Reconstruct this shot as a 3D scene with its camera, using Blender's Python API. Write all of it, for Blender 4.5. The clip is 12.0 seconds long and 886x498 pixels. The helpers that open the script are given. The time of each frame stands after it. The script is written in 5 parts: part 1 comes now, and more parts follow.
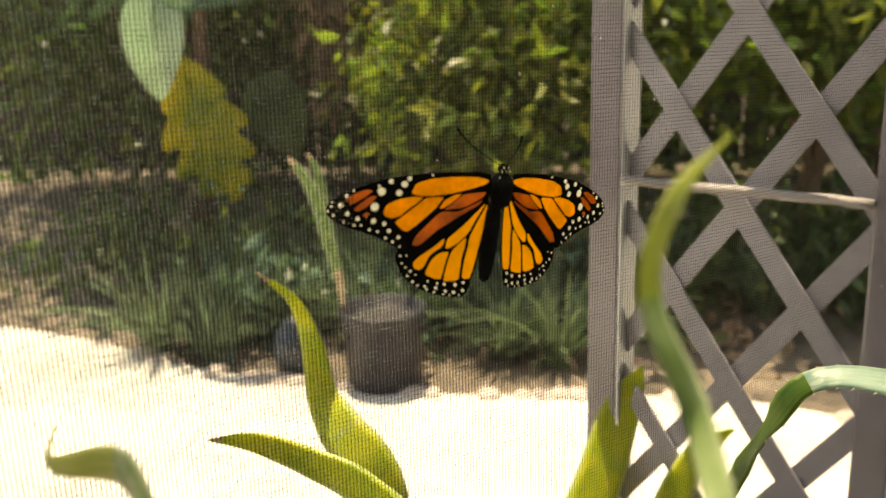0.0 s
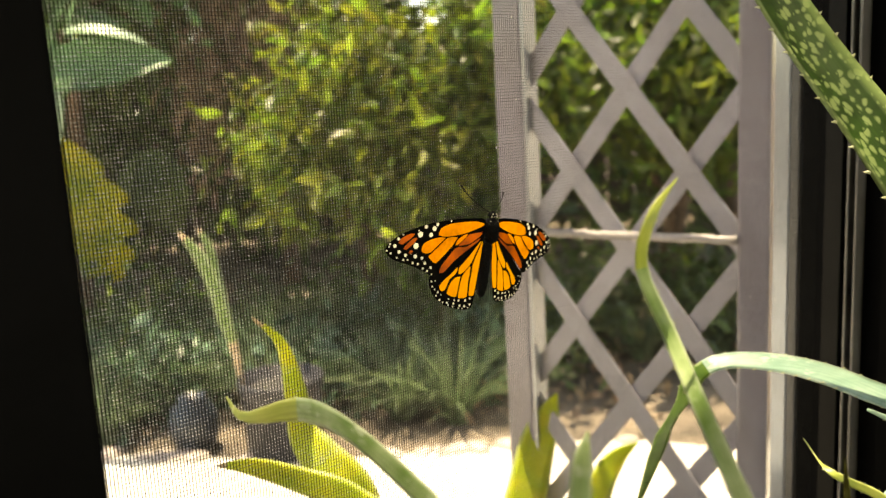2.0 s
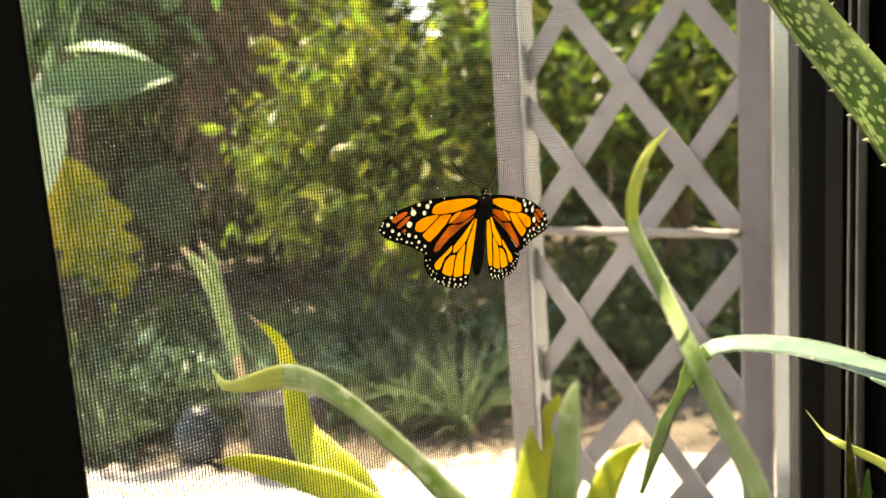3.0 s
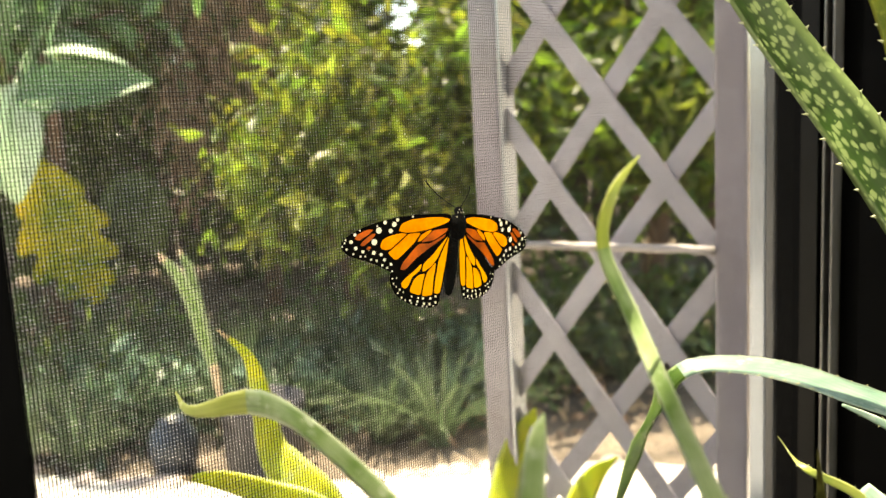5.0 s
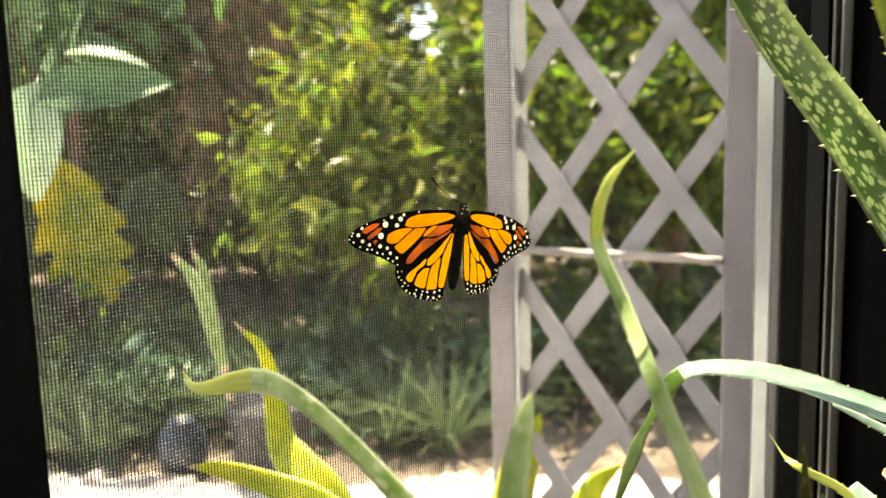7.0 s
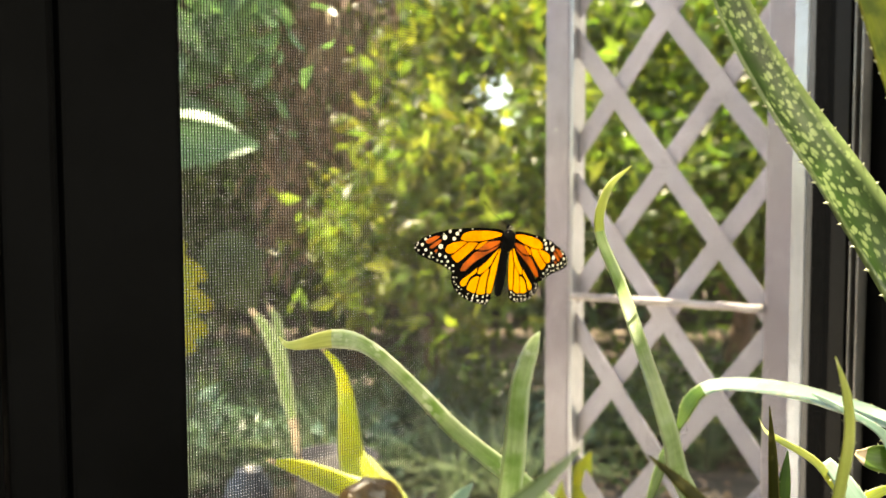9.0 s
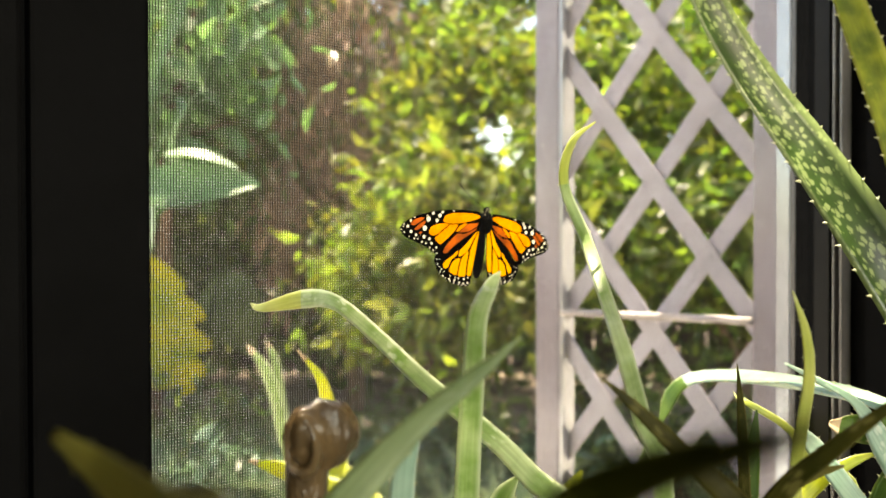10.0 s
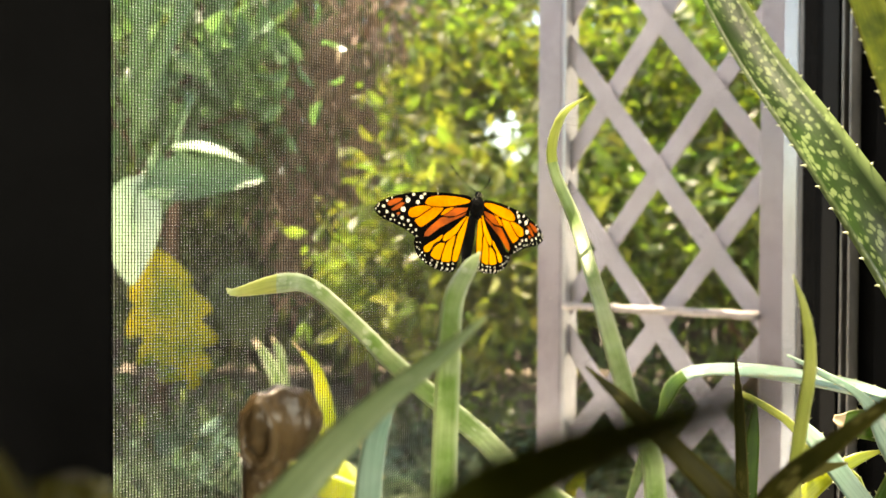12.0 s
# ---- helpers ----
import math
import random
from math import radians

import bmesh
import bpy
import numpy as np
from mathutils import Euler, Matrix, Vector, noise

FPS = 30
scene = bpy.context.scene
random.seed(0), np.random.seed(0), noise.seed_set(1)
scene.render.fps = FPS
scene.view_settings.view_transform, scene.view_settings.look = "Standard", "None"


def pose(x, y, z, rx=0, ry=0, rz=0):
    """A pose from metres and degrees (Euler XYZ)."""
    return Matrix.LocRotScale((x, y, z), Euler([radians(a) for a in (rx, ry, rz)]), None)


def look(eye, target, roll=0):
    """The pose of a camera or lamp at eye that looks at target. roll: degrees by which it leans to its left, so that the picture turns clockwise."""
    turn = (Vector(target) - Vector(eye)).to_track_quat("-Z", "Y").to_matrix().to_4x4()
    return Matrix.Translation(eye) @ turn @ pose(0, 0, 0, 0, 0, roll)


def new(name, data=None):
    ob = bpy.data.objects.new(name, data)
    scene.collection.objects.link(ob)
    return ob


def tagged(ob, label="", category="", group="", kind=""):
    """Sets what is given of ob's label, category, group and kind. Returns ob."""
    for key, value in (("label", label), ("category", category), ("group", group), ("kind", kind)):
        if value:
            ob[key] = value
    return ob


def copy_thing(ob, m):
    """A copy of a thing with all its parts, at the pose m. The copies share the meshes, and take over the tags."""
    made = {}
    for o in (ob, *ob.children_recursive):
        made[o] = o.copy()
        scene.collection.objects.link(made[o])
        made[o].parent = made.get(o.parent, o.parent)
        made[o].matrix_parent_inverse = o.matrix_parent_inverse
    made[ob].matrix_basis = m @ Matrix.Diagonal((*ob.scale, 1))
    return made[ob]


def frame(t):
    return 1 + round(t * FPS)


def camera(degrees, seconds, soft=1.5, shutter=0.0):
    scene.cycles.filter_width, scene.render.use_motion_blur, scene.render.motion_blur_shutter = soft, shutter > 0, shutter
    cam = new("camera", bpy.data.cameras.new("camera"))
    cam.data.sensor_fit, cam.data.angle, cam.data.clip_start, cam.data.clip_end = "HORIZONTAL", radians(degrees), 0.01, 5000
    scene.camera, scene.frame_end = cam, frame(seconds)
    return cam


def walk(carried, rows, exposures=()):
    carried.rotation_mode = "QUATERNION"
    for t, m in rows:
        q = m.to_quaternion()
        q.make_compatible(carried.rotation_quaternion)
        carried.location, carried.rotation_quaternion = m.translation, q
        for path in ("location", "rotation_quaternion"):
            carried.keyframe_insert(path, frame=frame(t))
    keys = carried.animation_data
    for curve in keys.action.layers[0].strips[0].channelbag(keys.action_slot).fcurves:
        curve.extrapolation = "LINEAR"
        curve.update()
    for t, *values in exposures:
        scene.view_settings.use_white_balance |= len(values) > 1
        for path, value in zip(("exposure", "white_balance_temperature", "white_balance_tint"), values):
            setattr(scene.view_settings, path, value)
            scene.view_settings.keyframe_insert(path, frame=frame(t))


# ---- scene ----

# ---------------------------------------------------------------- camera
def view(x, y, z, yaw, pitch, roll):
    return pose(x, y, z, 90 + pitch, 0, yaw) @ pose(0, 0, 0, 0, 0, roll)


PATH = [
    (0, -0.4529, -0.3685, 1.0719, -31.87, -14.52, -1.74),
    (0.5, -0.4649, -0.3688, 1.0724, -35.92, -14.15, -0.67),
    (1, -0.4967, -0.3792, 1.0746, -38.47, -13.49, -1.90),
    (1.5, -0.5167, -0.3933, 1.0810, -40.59, -11.02, -2.40),
    (1.8, -0.5256, -0.4033, 1.0813, -41.12, -10.49, -2.37),
    (2, -0.5314, -0.4119, 1.0808, -40.10, -10.52, -3.13),
    (2.2, -0.5338, -0.4143, 1.0747, -39.07, -10.18, -3.40),
    (2.5, -0.5316, -0.4123, 1.0673, -39.23, -9.68, -3.79),
    (4.5, -0.5228, -0.4119, 1.0690, -41.29, -9.04, -3.01),
    (5, -0.5228, -0.4108, 1.0702, -41.18, -9.03, -3.09),
    (5.5, -0.5226, -0.4094, 1.0704, -41.00, -9.02, -2.96),
    (6, -0.5223, -0.4094, 1.0693, -40.89, -8.91, -2.62),
    (6.5, -0.5207, -0.4083, 1.0702, -40.53, -8.80, -2.44),
    (7, -0.5257, -0.4185, 1.0663, -40.31, -8.34, -1.70),
    (7.5, -0.5398, -0.4401, 1.0715, -37.49, -7.73, -1.92),
    (7.7, -0.5469, -0.4453, 1.0744, -36.76, -7.49, -1.29),
    (9.3, -0.5587, -0.4721, 1.0462, -35.97, -2.50, -0.13),
    (9.5, -0.5574, -0.4706, 1.0429, -35.99, -1.69, -0.06),
    (10, -0.5523, -0.4787, 1.0262, -35.66, -0.76, -0.12),
    (10.5, -0.5451, -0.4792, 1.0171, -36.21, -0.45, -0.15),
    (11, -0.5411, -0.4775, 1.0165, -35.80, -0.76, -0.06),
    (11.5, -0.5382, -0.4741, 1.0182, -35.40, -0.99, 0.25),
    (12, -0.5384, -0.4721, 1.0221, -35.08, -1.00, 0.22),
]
cam = camera(53.0, 12.0, soft=1.5)
cam.data.dof.use_dof = True
cam.data.dof.focus_distance = 0.278
cam.data.dof.aperture_fstop = 17.0
walk(cam, [(t, view(x, y, z, a, b, c)) for t, x, y, z, a, b, c in PATH], exposures=[(0.0, 1.16, 10400, 4), (0.5, 1.4, 10400, 4), (1.0, 1.5, 10400, 4), (1.5, 1.62, 10400, 4), (2.5, 1.92, 10000, 4), (4.5, 2.15, 9000, 4), (7.5, 2.22, 8900, 4), (9.5, 2.53, 9000, 6), (12.0, 2.5, 9200, 7)])

# ---------------------------------------------------------------- daylight
SUN = Vector((0.06, 0.225, 0.972)).normalized()
world = bpy.data.worlds.new("sky")
world.use_nodes = True
scene.world = world
sky = world.node_tree.nodes.new("ShaderNodeTexSky")
sky.sky_type = "NISHITA"
sky.sun_disc = False
sky.sun_elevation = math.asin(SUN.z)
sky.sun_rotation = math.atan2(SUN.x, SUN.y)
back = world.node_tree.nodes["Background"]
back.inputs["Strength"].default_value = 0.14
world.node_tree.links.new(sky.outputs["Color"], back.inputs["Color"])
sun_data = bpy.data.lights.new("sun", "SUN")
sun_data.energy, sun_data.angle, sun_data.color = 5.0, radians(0.53), (1.0, 0.95, 0.87)
sun = new("sun", sun_data)
sun.matrix_world = look(SUN * 20, (0, 0, 0))
# unseen fill lamp, added to brighten the leaves from the room side
fill_data = bpy.data.lights.new("fill_light", "AREA")
fill_data.shape, fill_data.size, fill_data.size_y, fill_data.energy, fill_data.color = "RECTANGLE", 2.6, 1.4, 14.5, (0.95, 0.98, 1.0)
fill_lamp = new("fill_light", fill_data)
fill_lamp.matrix_world = look((-0.7, -3.12, 1.5), (-0.7, 0.0, 1.5))

# ---------------------------------------------------------------- materials
def material(name, colour, rough=0.6, metal=0.0, scale=20.0, vary=0.25, bump=0.0, bump_scale=60.0, second=None,
             translucent=0.0, glow_colour=None, random_hue=0.0, spec=0.5, stretch=(1, 1, 1)):
    """A surface with broad stains, fine grain and relief; leaves may let light through."""
    m = bpy.data.materials.new(name)
    m.use_nodes = True
    nt = m.node_tree
    n, l = nt.nodes, nt.links
    out, bsdf = n["Material Output"], n["Principled BSDF"]
    co = n.new("ShaderNodeTexCoord")
    mp = n.new("ShaderNodeMapping")
    mp.inputs["Scale"].default_value = stretch
    l.new(co.outputs["Object"], mp.inputs["Vector"])
    big, fine = n.new("ShaderNodeTexNoise"), n.new("ShaderNodeTexNoise")
    big.inputs["Scale"].default_value, fine.inputs["Scale"].default_value = scale, scale * 7
    big.inputs["Detail"].default_value = fine.inputs["Detail"].default_value = 4
    l.new(mp.outputs[0], big.inputs["Vector"])
    l.new(mp.outputs[0], fine.inputs["Vector"])
    mix = n.new("ShaderNodeMix")
    mix.data_type = "RGBA"
    dark = second or tuple(c * (1 - vary) for c in colour)
    lite = tuple(min(1, c * (1 + vary * 0.6)) for c in colour)
    mix.inputs["A"].default_value, mix.inputs["B"].default_value = (*dark, 1), (*lite, 1)
    ramp = n.new("ShaderNodeMapRange")
    ramp.inputs["From Min"].default_value, ramp.inputs["From Max"].default_value = 0.32, 0.68
    add = n.new("ShaderNodeMath")
    add.operation = "MULTIPLY_ADD"
    add.inputs[1].default_value = 0.35
    l.new(fine.outputs["Fac"], add.inputs[0])
    l.new(big.outputs["Fac"], add.inputs[2])
    sub = n.new("ShaderNodeMath")
    sub.operation = "SUBTRACT"
    sub.inputs[1].default_value = 0.175
    l.new(add.outputs[0], sub.inputs[0])
    l.new(sub.outputs[0], ramp.inputs["Value"])
    l.new(ramp.outputs["Result"], mix.inputs["Factor"])
    col = mix.outputs["Result"]
    if random_hue:
        rnd = n.new("ShaderNodeNewGeometry")
        hsv = n.new("ShaderNodeHueSaturation")
        hue, val = n.new("ShaderNodeMapRange"), n.new("ShaderNodeMapRange")
        hue.inputs["To Min"].default_value, hue.inputs["To Max"].default_value = 0.5 - random_hue, 0.5 + random_hue * 0.6
        val.inputs["To Min"].default_value, val.inputs["To Max"].default_value = 0.55, 1.45
        l.new(rnd.outputs["Random Per Island"], hue.inputs["Value"])
        mul = n.new("ShaderNodeMath")
        mul.operation = "FRACT"
        tim = n.new("ShaderNodeMath")
        tim.operation = "MULTIPLY"
        tim.inputs[1].default_value = 17.3
        l.new(rnd.outputs["Random Per Island"], tim.inputs[0])
        l.new(tim.outputs[0], mul.inputs[0])
        l.new(mul.outputs[0], val.inputs["Value"])
        l.new(hue.outputs["Result"], hsv.inputs["Hue"])
        l.new(val.outputs["Result"], hsv.inputs["Value"])
        l.new(col, hsv.inputs["Color"])
        col = hsv.outputs["Color"]
    l.new(col, bsdf.inputs["Base Color"])
    bsdf.inputs["Roughness"].default_value = rough
    bsdf.inputs["Metallic"].default_value = metal
    bsdf.inputs["Specular IOR Level"].default_value = spec
    if bump:
        bn = n.new("ShaderNodeTexNoise")
        bn.inputs["Scale"].default_value = bump_scale
        bn.inputs["Detail"].default_value = 5
        l.new(mp.outputs[0], bn.inputs["Vector"])
        bp = n.new("ShaderNodeBump")
        bp.inputs["Strength"].default_value = bump
        bp.inputs["Distance"].default_value = 0.004
        l.new(bn.outputs["Fac"], bp.inputs["Height"])
        l.new(bp.outputs["Normal"], bsdf.inputs["Normal"])
    if translucent:
        tr = n.new("ShaderNodeBsdfTranslucent")
        if glow_colour:
            mx = n.new("ShaderNodeMix")
            mx.data_type, mx.blend_type = "RGBA", "MULTIPLY"
            mx.inputs["Factor"].default_value = 1.0
            l.new(col, mx.inputs["A"])
            mx.inputs["B"].default_value = (*glow_colour, 1)
            l.new(mx.outputs["Result"], tr.inputs["Color"])
        else:
            l.new(col, tr.inputs["Color"])
        ms = n.new("ShaderNodeMixShader")
        ms.inputs["Fac"].default_value = translucent
        l.new(bsdf.outputs[0], ms.inputs[1])
        l.new(tr.outputs[0], ms.inputs[2])
        l.new(ms.outputs[0], out.inputs["Surface"])
    return m


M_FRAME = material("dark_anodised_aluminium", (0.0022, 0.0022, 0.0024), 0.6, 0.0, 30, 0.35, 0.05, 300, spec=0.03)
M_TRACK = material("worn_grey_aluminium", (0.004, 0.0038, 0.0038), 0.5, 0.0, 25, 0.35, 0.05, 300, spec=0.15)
M_FIN = material("bare_aluminium_edge", (0.16, 0.155, 0.155), 0.35, 0.4, 25, 0.3)
M_TRIM = material("white_enamelled_aluminium", (0.34, 0.37, 0.41), 0.12, 0.3, 12, 0.12)
M_LIP = material("grey_enamelled_aluminium", (0.07, 0.07, 0.073), 0.35, 0.0, 12, 0.2)
M_PLASTER = material("painted_plaster", (0.55, 0.52, 0.48), 0.85, 0, 3, 0.15, 0.1, 150)
M_WALL = material("stucco", (0.55, 0.52, 0.48), 0.9, 0, 5, 0.2, 0.4, 90)
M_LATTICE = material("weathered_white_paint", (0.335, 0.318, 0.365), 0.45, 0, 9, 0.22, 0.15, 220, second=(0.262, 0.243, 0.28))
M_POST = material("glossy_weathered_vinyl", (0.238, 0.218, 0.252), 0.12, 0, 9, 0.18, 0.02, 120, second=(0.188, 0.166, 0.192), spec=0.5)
# post vinyl in a lighter colour, skylight on its side painted in
M_LIT_SIDE = material("sky_lit_vinyl", (0.42, 0.44, 0.48), 0.10, 0.35, 9, 0.15, 0.01, 120, spec=0.8)
M_BAR = material("weathered_bare_wood", (0.36, 0.325, 0.32), 0.8, 0, 14, 0.4, 0.4, 200, stretch=(8, 1, 8))
M_WIRE = material("screen_weft", (0.02, 0.018, 0.018), 0.6, 0.0, 200, 0.3, spec=0.2)
# near-white colour stands for sun glints on the dark weft
M_GLINT = material("screen_weft_glint", (0.85, 0.81, 0.82), 0.35, 0.0, 200, 0.3, spec=0.7)
# same wire as the weft, painted darker as if unlit
M_WARP = material("screen_warp", (0.006, 0.0055, 0.0055), 0.8, 0.0, 200, 0.3, spec=0.06)
M_PATIO = material("pale_concrete", (0.62, 0.58, 0.53), 0.85, 0, 3.5, 0.25, 0.3, 120)
M_STONE = material("pale_pink_paver", (0.50, 0.42, 0.38), 0.85, 0, 6, 0.35, 0.4, 80)
M_SOIL = material("leaf_litter_mulch", (0.165, 0.13, 0.10), 0.95, 0, 4, 0.6, 0.8, 60)
M_DUST = material("pale_lint", (0.7, 0.68, 0.62), 0.9, 0, 300, 0.2, translucent=0.4)
M_FENCE = material("dark_weathered_boards", (0.075, 0.06, 0.05), 0.9, 0, 3, 0.5, 0.4, 60, stretch=(1, 1, 0.2))


# ---------------------------------------------------------------- mesh helpers
def part(name, bm, mat, parent=None, label="", smooth=False):
    me = bpy.data.meshes.new(name)
    bm.to_mesh(me)
    bm.free()
    for m in mat if isinstance(mat, (list, tuple)) else (mat,):
        me.materials.append(m)
    if smooth:
        me.shade_smooth()
    ob = new(name, me)
    if parent:
        ob.parent = parent
    return tagged(ob, label)


def add_box(bm, x0, x1, y0, y1, z0, z1, bevel=0.0, turn=None):
    """A box, its edges eased by bevel; turn: a matrix laid over it."""
    made = bmesh.ops.create_cube(bm, size=1.0)["verts"]
    m = Matrix.Translation(((x0 + x1) / 2, (y0 + y1) / 2, (z0 + z1) / 2)) @ Matrix.Diagonal((x1 - x0, y1 - y0, z1 - z0, 1))
    bmesh.ops.transform(bm, matrix=(turn or Matrix()) @ m, verts=made)
    if bevel:
        edges = list({e for v in made for e in v.link_edges})
        bmesh.ops.bevel(bm, geom=edges, offset=bevel, segments=2, affect="EDGES", profile=0.6)


def box(name, x0, x1, y0, y1, z0, z1, mat, parent=None, label="", bevel=0.002):
    bm = bmesh.new()
    add_box(bm, x0, x1, y0, y1, z0, z1, bevel)
    return part(name, bm, mat, parent, label)


def empty(name, at=(0, 0, 0), label="", category="", group="", kind=""):
    ob = new(name)
    ob.location = at
    ob.empty_display_size = 0.05
    return tagged(ob, label, category, group, kind)


def spline(points, n):
    """n + 1 places along a smooth curve through the given rows, with any further numbers of the rows carried along."""
    p = [np.array(q, float) for q in points]
    p = [2 * p[0] - p[1]] + p + [2 * p[-1] - p[-2]]
    out = []
    for k in range(n + 1):
        s = k / n * (len(p) - 3)
        i = min(int(s), len(p) - 4)
        u = s - i
        a, b, c, d = p[i:i + 4]
        out.append(0.5 * (2 * b + (c - a) * u + (2 * a - 5 * b + 4 * c - d) * u**2 + (3 * b - a - 3 * c + d) * u**3))
    return out


# ---------------------------------------------------------------- the window and the room
# HEAD_Z: unseen window head, its height set so sun reaches the leaves
FRAME_Y, JAMB_X, STILE_X, SILL_Z, HEAD_Z = -0.246, -0.086, -0.479, 0.60, 1.80
SCREEN_Y = -0.190


def build_room():
    wall = empty("wall_window", (0, 0, 0), "exterior wall round the window opening", "wall", kind="structure")
    box("wall_right", JAMB_X + 0.012, 1.6, -0.30, -0.1785, 0, 2.5, M_WALL, wall, bevel=0)
    box("wall_left", -2.6, -1.35, -0.30, -0.125, 0, 2.5, M_WALL, wall, bevel=0)
    box("wall_below", -1.35, JAMB_X + 0.012, -0.30, -0.125, 0, SILL_Z - 0.03, M_WALL, wall, bevel=0)
    box("wall_above", -1.35, JAMB_X + 0.012, -0.30, -0.125, HEAD_Z + 0.03, 2.5, M_WALL, wall, bevel=0)
    # opening added behind the camera for the fill lamp, never in view
    back = empty("wall_back", (0, 0, 0), "interior wall with an added, unseen opening for the fill lamp", "wall", kind="structure")
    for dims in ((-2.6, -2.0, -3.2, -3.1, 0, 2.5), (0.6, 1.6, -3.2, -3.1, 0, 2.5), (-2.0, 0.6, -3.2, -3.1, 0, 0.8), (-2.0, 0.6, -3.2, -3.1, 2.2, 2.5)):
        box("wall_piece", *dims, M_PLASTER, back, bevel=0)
    for name, dims in (("wall_west", (-2.7, -2.6, -3.2, -0.125, 0, 2.5)),
                       ("wall_east", (1.6, 1.7, -3.2, -0.125, 0, 2.5))):
        tagged(box(name, *dims, M_PLASTER, bevel=0), "plain painted interior wall of the room", "wall", kind="structure")
    tagged(box("floor", -2.6, 1.6, -3.1, -0.30, 0.001, 0.02, M_PLASTER, bevel=0), "plain dark floor of the room", "floor", kind="structure")
    tagged(box("ceiling", -2.7, 1.7, -3.2, -0.125, 2.5, 2.6, M_PLASTER, bevel=0), "plain painted ceiling of the room", "ceiling", kind="structure")


def build_window():
    win = empty("window_1", (0, 0, 0), "dark aluminium sliding window, its screen side open to the garden", "window", kind="structure")
    # the jamb with its tracks, seen almost edge on
    x = JAMB_X
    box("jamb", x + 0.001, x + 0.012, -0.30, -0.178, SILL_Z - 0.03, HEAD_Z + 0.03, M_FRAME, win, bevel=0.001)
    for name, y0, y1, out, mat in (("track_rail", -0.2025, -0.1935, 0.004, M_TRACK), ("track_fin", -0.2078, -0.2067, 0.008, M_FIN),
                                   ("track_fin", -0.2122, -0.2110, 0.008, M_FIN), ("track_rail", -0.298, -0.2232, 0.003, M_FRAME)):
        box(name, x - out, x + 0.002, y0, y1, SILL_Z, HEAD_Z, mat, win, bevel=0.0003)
    # outer white rail beside the jamb
    box("outer_trim", -0.053, 0.05, -0.1543, -0.1445, SILL_Z - 0.03, HEAD_Z + 0.03, M_TRIM, win, "white enamelled trim strip", bevel=0.001)
    box("outer_lip", -0.053, 0.05, -0.1600, -0.1545, SILL_Z - 0.03, HEAD_Z + 0.03, M_LIP, win, "grey painted outer lip", bevel=0.001)
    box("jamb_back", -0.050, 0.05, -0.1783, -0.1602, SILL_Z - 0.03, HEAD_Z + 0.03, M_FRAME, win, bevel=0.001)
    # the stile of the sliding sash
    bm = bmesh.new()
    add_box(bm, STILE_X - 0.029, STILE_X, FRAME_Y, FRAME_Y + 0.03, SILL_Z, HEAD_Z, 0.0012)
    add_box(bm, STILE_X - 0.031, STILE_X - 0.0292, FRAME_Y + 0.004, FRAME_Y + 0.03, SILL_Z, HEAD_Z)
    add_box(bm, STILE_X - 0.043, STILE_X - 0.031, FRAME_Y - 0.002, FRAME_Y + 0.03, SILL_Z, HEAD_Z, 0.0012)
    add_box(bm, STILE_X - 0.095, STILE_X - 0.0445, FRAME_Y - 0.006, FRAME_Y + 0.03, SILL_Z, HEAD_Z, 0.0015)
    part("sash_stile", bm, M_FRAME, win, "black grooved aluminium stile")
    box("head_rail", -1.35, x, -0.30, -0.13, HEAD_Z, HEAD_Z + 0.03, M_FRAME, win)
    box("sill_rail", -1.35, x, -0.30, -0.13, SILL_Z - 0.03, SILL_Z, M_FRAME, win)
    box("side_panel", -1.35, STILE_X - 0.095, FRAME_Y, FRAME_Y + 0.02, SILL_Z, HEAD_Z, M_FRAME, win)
    return win


